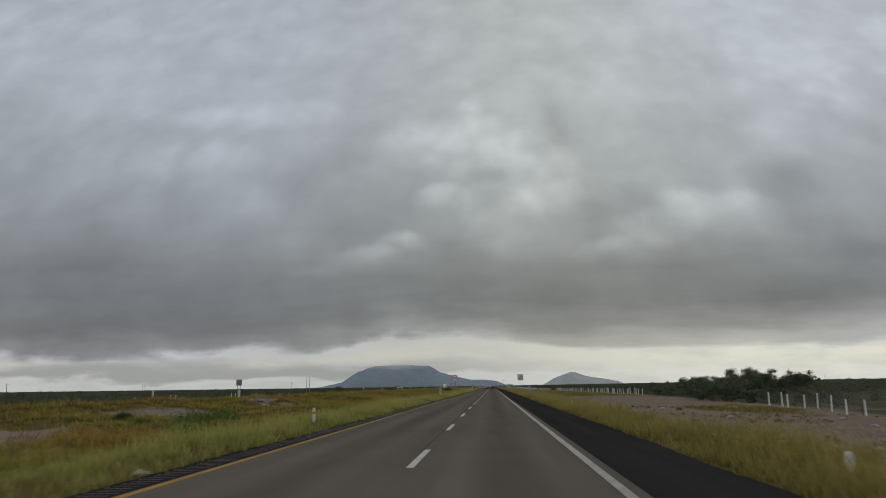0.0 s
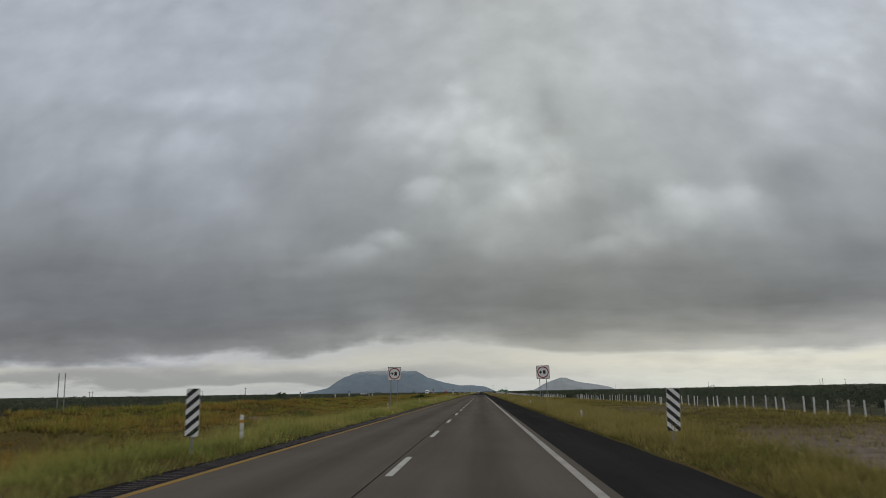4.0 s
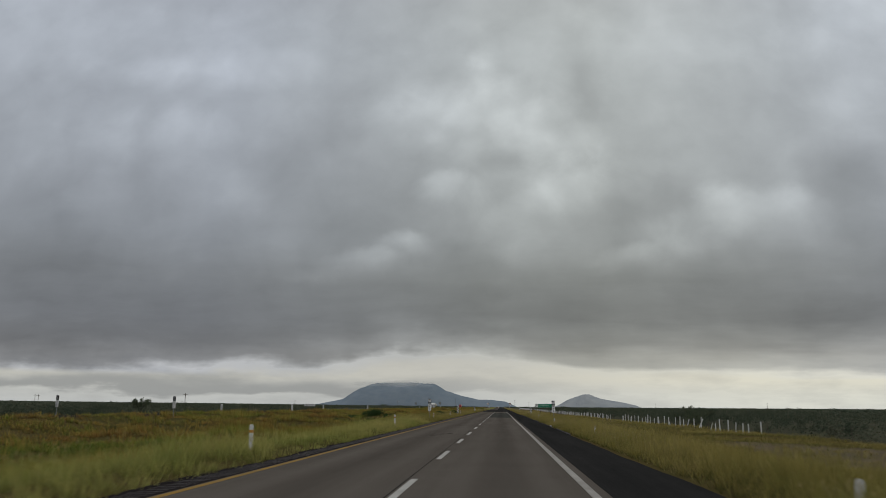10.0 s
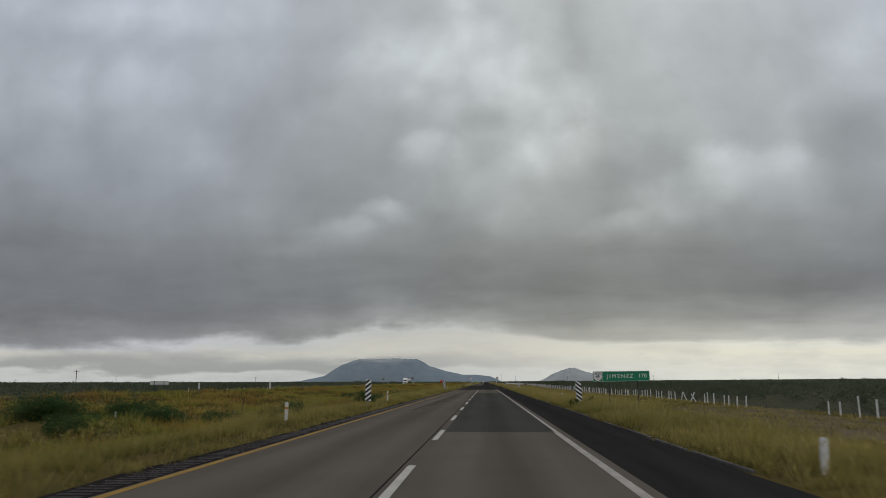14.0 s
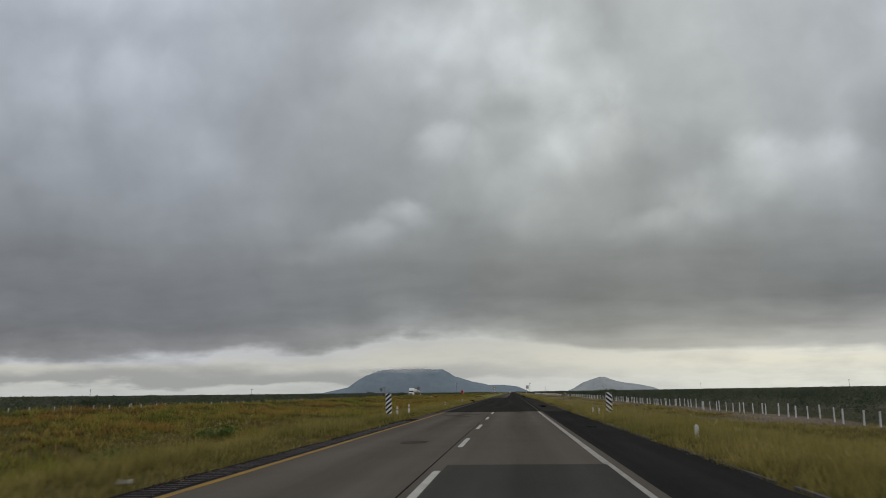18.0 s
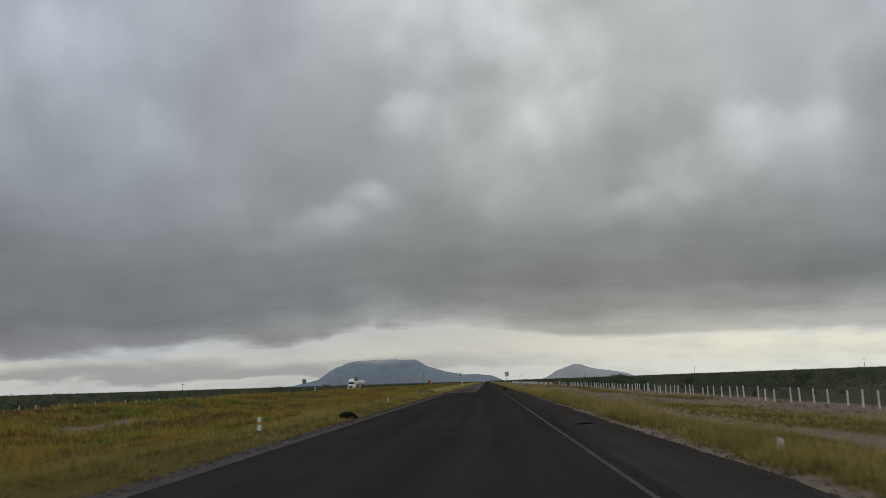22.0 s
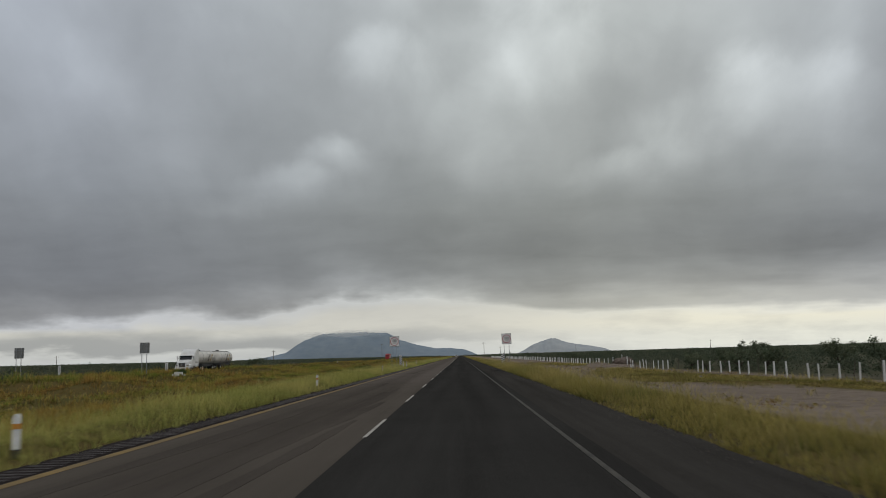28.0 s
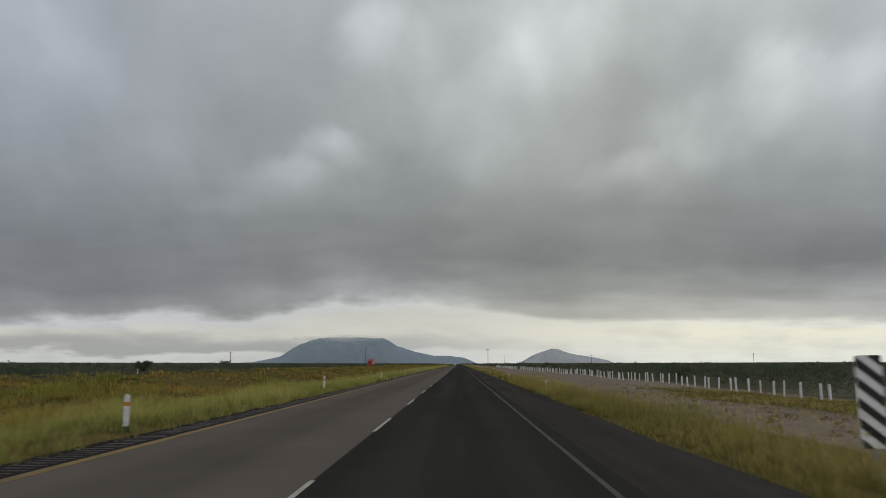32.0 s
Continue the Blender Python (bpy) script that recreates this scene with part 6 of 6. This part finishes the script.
def litter(x, y, z, length, turn, mat, label, seed):
    """A crumpled scrap of sheeting, folded along its length."""
    rnd = random.Random(seed)
    bm = bmesh.new()
    rows = []
    for i in range(8):
        u = i / 7 - 0.5
        lift = 0.02 + 0.07 * rnd.random() * (1 - abs(u))
        row = [(u * length, s * length * 0.22 * rnd.uniform(0.6, 1.1), lift * q) for s, q in ((-1, 0.2), (-0.3, 1.0), (0.35, 0.6), (1, 1.3))]
        rows.append([bm.verts.new(v) for v in row] + [bm.verts.new((a, b, c - 0.012)) for a, b, c in row])
    for p, q in zip(rows, rows[1:]):
        for k in range(3):
            bm.faces.new((p[k], q[k], q[k + 1], p[k + 1]))
            bm.faces.new((p[k + 4], p[k + 5], q[k + 5], q[k + 4]))
        bm.faces.new((p[0], p[4], q[4], q[0]))
        bm.faces.new((p[3], q[3], q[7], p[7]))
    bmesh.ops.recalc_face_normals(bm, faces=bm.faces)
    ob = part("litter", bm, mat)
    ob.matrix_world = pose(x, y, z, 0, 0, turn)
    tagged(ob, label, "litter", "roadside litter")


litter(-6.72, 15.2, 0.02, 0.3, 25, "stone", "pale crumpled scrap lying at the grass edge", 1)
litter(4.32, 306.0, 0.0, 0.30, 70, "white_paint", "small white crumpled scrap at the grass edge", 2)
litter(-7.0, 440.6, 0.05, 0.30, 40, "stone", "small white crumpled scrap at the grass edge", 3)


def apron():
    """Dark loose gravel where a track leaves the road."""
    bm = bmesh.new()
    grid = {}
    for i in range(22):
        for j in range(34):
            x, y = -14.2 + 0.36 * i, 78.5 + 0.5 * j
            w = 1.1 * (float(value_noise(x, y, 2.2)) - 0.5)
            if ((x + 9.6) / 4.6) ** 2 + ((y - 86.5) / 6.2) ** 2 + w < 1:
                grid[i, j] = bm.verts.new((x, y, float(ground_z(x, y)) + 0.03 + 0.03 * float(value_noise(x, y, 0.8))))
    for (i, j), v in grid.items():
        rest = [grid.get((i + 1, j)), grid.get((i + 1, j + 1)), grid.get((i, j + 1))]
        if all(rest):
            bm.faces.new([v] + rest)
    bmesh.ops.delete(bm, geom=[v for v in bm.verts if not v.link_faces], context="VERTS")
    tagged(smooth(part("track_apron", bm, "washed_gravel")), "dark damp gravel of a track joining the road", "track", kind="structure")


apron()


def ditch_stakes():
    """Crooked stakes left across the ditch of the median."""
    root = thing("stake_fence", pose(-18, 378, float(ground_z(-18, 378))), "crooked weathered stakes standing in the overgrown ditch", "fence")
    rnd = random.Random(77)
    for x, y, h, r, mat in ((-13.8, 376.0, 1.35, 0.02, "wood_pole"), (-14.2, 376.4, 0.7, 0.06, "stone"), (-16.6, 377.0, 0.8, 0.03, "stone"), (-17.4, 377.3, 0.95, 0.03, "wood_pole"), (-18.3, 377.4, 0.85, 0.07, "white_concrete"), (-19.4, 378.0, 0.95, 0.035, "stone"), (-20.6, 379.0, 0.9, 0.03, "stone"), (-23.2, 381.0, 0.9, 0.065, "white_concrete")):
        z = float(ground_z(x, y)) - root.location.z
        part("stake", rod(bmesh.new(), (x + 18, y - 378, z - 0.3), (x + 18 + rnd.uniform(-0.22, 0.22), y - 378, z + h), r, r * 0.8, 7), mat, root)


ditch_stakes()


def drain_channel():
    """A broken concrete drain laid slantwise down the median bank."""
    root = thing("drain_channel", pose(-30.5, 104, float(ground_z(-30.5, 104))), "pale broken concrete drain laid across the weedy median", "drain")
    rnd = random.Random(31)
    for i in range(9):
        u = (i + 0.5) / 9
        x, y = -36.8 + 12.6 * u, 115 - 21.5 * u
        slab_bm = bmesh.new()
        box(slab_bm, -0.38, 0.38, -1.3, 1.3, -0.12, 0.10, bevel=0.03)
        box(slab_bm, 0.26, 0.42, -1.3, 1.3, 0.08, 0.26, bevel=0.02)
        ob = part("slab", slab_bm, "stone", root)
        ob.matrix_basis = pose(x + 30.5, y - 104, float(ground_z(x, y)) - root.location.z + 0.08, rnd.uniform(-3, 3), rnd.uniform(-5, 5), 30.4 + rnd.uniform(-4, 4))


drain_channel()


# ---- power poles ----
def power_pole(x, y, h, label="distant wooden power pole with a crossarm"):
    gz = float(ground_z(x, y))
    root = thing("power_pole", pose(x, y, gz, 0, 0, 12), label, "power pole", "power poles")
    part("pole", rod(bmesh.new(), (0, 0, -0.5), (0, 0, h), 0.17, 0.11, 8), "wood_pole", root)
    part("crossarm", boxed(-1.1, 1.1, -0.06, 0.06, h - 0.7, h - 0.55), "wood_pole", root)
    for s in (-0.95, 0.0, 0.95):
        part("insulator", rod(bmesh.new(), (s, 0, h - 0.55), (s, 0, h - 0.32), 0.05, 0.035, 6), "white_paint", root)


for x, y, h in [(-56.5, 1247, 11.5), (16.8, 1224, 10.5), (-222, 1103, 7.5), (-324, 1026, 8.0), (-120, 1180, 8.5), (199, 1307, 9.0), (300, 1180, 9.0), (420, 1050, 9.0), (110, 1430, 9.5), (45, 1560, 10.0), (-160, 640, 7.5), (-260, 420, 7.5), (250, 700, 7.5), (330, 900, 8.0)]:
    power_pole(x, y, h)


def twin_pole(x, y, h):
    gz = float(ground_z(x, y))
    root = thing("power_pole", pose(x, y, gz, 0, 0, -15), "distant twin-legged power pole with a crossarm", "power pole", "power poles")
    for k in (-1.9, 1.9):
        part("pole", rod(bmesh.new(), (k, 0, -0.5), (k, 0, h), 0.20, 0.14, 8), "wood_pole", root)
    part("crossarm", boxed(-3.4, 3.4, -0.1, 0.1, h - 1.1, h - 0.85), "wood_pole", root)
    for k in (-3.1, 0.0, 3.1):
        part("insulator", rod(bmesh.new(), (k, 0, h - 1.6), (k, 0, h - 1.1), 0.07, 0.05, 6), "white_paint", root)


twin_pole(-405, 921, 8.6)


# ---- vehicles of the opposite carriageway ----
def wheel(parent, x, y, r=0.5, w=0.3, side=1):
    tyre = smooth(part("tyre", rod(bmesh.new(), (x - w / 2, y, r), (x + w / 2, y, r), r, r, 24), "rubber", parent, "black lorry tyre"))
    part("rim", rod(bmesh.new(), (x + side * w * 0.3, y, r), (x + side * (w / 2 + 0.02), y, r), r * 0.58, r * 0.45, 20), "chrome", tyre, "bright metal rim")
    return tyre


def loft(sections):
    """A body through cross sections (y, half width, z low, z high, corner)."""
    bm = bmesh.new()
    rows = []
    for y, w, z0, z1, c in sections:
        pts = rounded(2 * w, z1 - z0, c, (z0 + z1) / 2, 4)
        rows.append([bm.verts.new((px, y, pz)) for px, pz in pts])
    for a, b in zip(rows, rows[1:]):
        for i in range(len(a)):
            bm.faces.new((a[i], b[i], b[(i + 1) % len(a)], a[(i + 1) % len(a)]))
    bm.faces.new(rows[0])
    bm.faces.new(rows[-1][::-1])
    bmesh.ops.recalc_face_normals(bm, faces=bm.faces)
    return bm


def tank_trailer(parent, y0, length):
    tank = smooth(part("tank", loft([(y0, 0.55, 1.75, 3.0, 0.45), (y0 + 0.22, 0.95, 1.45, 3.3, 0.8), (y0 + 0.75, 1.2, 1.22, 3.52, 1.1), (y0 + length - 0.75, 1.2, 1.22, 3.52, 1.1), (y0 + length - 0.22, 0.95, 1.45, 3.3, 0.8), (y0 + length, 0.55, 1.75, 3.0, 0.45)]), "tank_skin", parent, "cream coloured round tank"))
    for f in (0.22, 0.5, 0.78):
        part("band", loft([(y0 + length * f - 0.05, 1.215, 1.205, 3.535, 1.11), (y0 + length * f + 0.05, 1.215, 1.205, 3.535, 1.11)]), "chrome", tank)
    part("hatch", rod(bmesh.new(), (0, y0 + length * 0.3, 3.5), (0, y0 + length * 0.3, 3.75), 0.32, 0.28, 16), "dark_metal", tank, "dark hatch")
    part("walkway", boxed(-0.3, 0.3, y0 + 0.6, y0 + length - 0.6, 3.52, 3.57), "dark_metal", tank)
    for s, mat in ((0.55, "decal_brown"), (0.68, "decal_gold")):
        pts = [(y0 + length * s + 0.9 * u, 2.35 + 0.5 * math.sin(3.2 * u)) for u in np.linspace(-0.8, 0.8, 9)]
        bm = bmesh.new()
        rows = [[bm.verts.new((1.215 - 0.06 * abs(z + d - 2.37) ** 2, y, z + d)) for d in (-0.22, 0.22)] for y, z in pts]
        for a, b in zip(rows, rows[1:]):
            bm.faces.new((a[0], b[0], b[1], a[1]))
        part("emblem", bm, mat, tank, "curved painted emblem")
    part("chassis", boxed(-0.5, 0.5, y0 + 0.3, y0 + length - 0.1, 0.95, 1.25, bevel=0.03), "dark_metal", parent)
    for k in (1.0, 2.3):
        for s in (-1, 1):
            wheel(parent, s * 1.0, y0 + length - k, 0.5, 0.5, s)
    for s in (-1, 1):
        part("mudflap", boxed(s * 1.0 - 0.3, s * 1.0 + 0.3, y0 + length - 0.35, y0 + length - 0.32, 0.25, 0.95), "rubber", parent)
        part("side_rail", boxed(s * 1.12 - 0.04, s * 1.12 + 0.04, y0 + 2.0, y0 + length - 3.2, 0.75, 1.2), "dark_metal", parent)


def tanker(x, y):
    """Conventional road tractor with a sleeper and two tank trailers, facing -y."""
    root = thing("tanker_truck", pose(x, y, 0.03), "white tractor unit with two cream tank trailers", "truck")
    cab = part("hood", loft([(0.25, 0.85, 0.75, 1.55, 0.18), (0.45, 0.98, 0.7, 1.68, 0.2), (2.1, 1.12, 0.75, 1.95, 0.2)]), "truck_white", root, "white sloping bonnet")
    part("grille", boxed(-0.55, 0.55, 0.16, 0.27, 0.75, 1.5, bevel=0.04), "dark_metal", cab, "dark grille")
    for s in range(5):
        part("grille_bar", boxed(-0.5 + 0.22 * s, -0.47 + 0.22 * s + 0.03, 0.14, 0.18, 0.8, 1.46), "chrome", cab)
    part("bumper", boxed(-1.22, 1.22, 0.0, 0.35, 0.35, 0.75, bevel=0.08), "truck_white", root, "white bumper")
    for s in (-1, 1):
        part("headlight", boxed(s * 0.92 - 0.17, s * 0.92 + 0.17, 0.22, 0.5, 0.95, 1.2, bevel=0.05), "chrome", cab, "clear headlight")
        part("fender", loft([(0.45, 0.24, 0.55, 1.1, 0.1), (1.1, 0.26, 0.75, 1.28, 0.12), (1.95, 0.24, 0.55, 1.1, 0.1)]), "truck_white", root).location.x = s * 1.0
        part("mirror", boxed(s * 1.45 - 0.08, s * 1.45 + 0.08, 2.05, 2.2, 1.9, 2.65, bevel=0.03), "truck_white", root)
        part("mirror_arm", boxed(min(s * 1.15, s * 1.42), max(s * 1.15, s * 1.42), 2.12, 2.16, 2.25, 2.3), "dark_metal", root)
        part("exhaust_stack", rod(bmesh.new(), (s * 1.15, 5.15, 1.0), (s * 1.15, 5.15, 3.9), 0.075, 0.075, 10), "chrome", root)
        part("fuel_tank", rod(bmesh.new(), (s * 0.95, 3.1, 0.8), (s * 0.95, 4.7, 0.8), 0.33, 0.33, 18), "chrome", root)
        part("side_window", boxed(s * 1.235 - 0.01, s * 1.235 + 0.01, 2.35, 3.0, 2.05, 2.6), "dark_glass", root)
        part("side_stripe", boxed(s * 1.252 - 0.006, s * 1.252 + 0.006, 3.2, 5.0, 1.5, 1.62), "decal_brown", root)
    part("cab", loft([(1.95, 1.1, 0.8, 2.0, 0.15), (2.35, 1.2, 0.8, 2.75, 0.2), (3.1, 1.24, 0.8, 2.95, 0.2)]), "truck_white", root, "white cab")
    glass = bmesh.new()
    vs = [glass.verts.new(v) for v in ((-1.0, 1.99, 2.02), (1.0, 1.99, 2.02), (1.05, 2.30, 2.66), (-1.05, 2.30, 2.66))]
    glass.faces.new(vs)
    got = bmesh.ops.extrude_face_region(glass, geom=glass.faces[:])
    bmesh.ops.translate(glass, vec=(0, -0.03, 0.012), verts=[v for v in got["geom"] if isinstance(v, bmesh.types.BMVert)])
    bmesh.ops.recalc_face_normals(glass, faces=glass.faces)
    part("windscreen", glass, "dark_glass", root, "dark windscreen")
    part("sun_visor", boxed(-1.1, 1.1, 1.98, 2.3, 2.68, 2.76, bevel=0.02), "truck_white", root)
    part("sleeper", loft([(3.1, 1.24, 0.8, 2.98, 0.2), (3.5, 1.24, 0.8, 3.45, 0.25), (4.3, 1.24, 0.8, 3.85, 0.25), (5.05, 1.24, 0.8, 3.9, 0.25)]), "truck_white", root, "white high sleeper cab")
    part("frame", boxed(-0.45, 0.45, 0.6, 8.2, 0.7, 1.0, bevel=0.02), "dark_metal", root)
    for s in (-1, 1):
        wheel(root, s * 1.02, 1.2, 0.5, 0.32, s)
        for y0 in (6.1, 7.4):
            wheel(root, s * 0.98, y0, 0.5, 0.52, s)
    tank_trailer(root, 5.9, 9.6)
    part("drawbar", boxed(-0.08, 0.08, 15.3, 17.6, 0.8, 0.95), "dark_metal", root)
    for s in (-1, 1):
        wheel(root, s * 0.98, 18.0, 0.5, 0.52, s)
    tank_trailer(root, 16.9, 10.2)


tanker(-47.2, 799.5)


def red_lorry(x, y):
    root = thing("red_truck", pose(x, y, 0.03), "distant red lorry with a plain box trailer", "truck")
    part("cab", loft([(0.0, 1.1, 0.5, 1.9, 0.15), (0.25, 1.2, 0.45, 2.9, 0.2), (2.2, 1.22, 0.5, 3.2, 0.2)]), "truck_red", root, "red cab")
    part("windscreen", boxed(-1.0, 1.0, 0.05, 0.2, 1.9, 2.65, bevel=0.02), "dark_glass", root)
    part("bumper", boxed(-1.2, 1.2, -0.1, 0.2, 0.35, 0.75, bevel=0.05), "truck_red", root)
    part("box_body", boxed(-1.25, 1.25, 2.6, 13.5, 1.1, 3.7, bevel=0.04), "truck_red", root, "red box body")
    part("chassis", boxed(-0.45, 0.45, 0.4, 13.3, 0.7, 1.1), "dark_metal", root)
    for s in (-1, 1):
        part("headlight", boxed(s * 0.85 - 0.15, s * 0.85 + 0.15, -0.02, 0.12, 0.85, 1.05), "chrome", root)
        for y0 in (1.1, 4.0, 11.2, 12.4):
            wheel(root, s * 1.0, y0, 0.5, 0.4, s)


red_lorry(-47.3, 1186)


def small_van(x, y):
    """A light van far ahead in the left lane, seen from behind."""
    root = thing("white_van", pose(x, y, 0.0), "small white van far ahead on the road", "van")
    part("body", loft([(0.0, 0.86, 0.35, 1.95, 0.18), (0.2, 0.9, 0.32, 2.05, 0.2), (3.6, 0.9, 0.32, 2.05, 0.2), (4.2, 0.86, 0.34, 1.2, 0.15), (4.9, 0.78, 0.36, 0.95, 0.12)]), "truck_white", root)
    part("rear_window", boxed(-0.7, 0.7, -0.03, 0.05, 1.2, 1.75, bevel=0.02), "dark_glass", root)
    part("bumper", boxed(-0.85, 0.85, -0.1, 0.06, 0.35, 0.6, bevel=0.04), "dark_metal", root)
    for s in (-1, 1):
        part("tail_light", boxed(s * 0.8 - 0.07, s * 0.8 + 0.07, -0.03, 0.06, 0.85, 1.25, bevel=0.02), "truck_red", root, "red tail light")
        for q in (0.9, 3.9):
            wheel(root, s * 0.8, q, 0.33, 0.22, s)


small_van(-3.6, 1420)
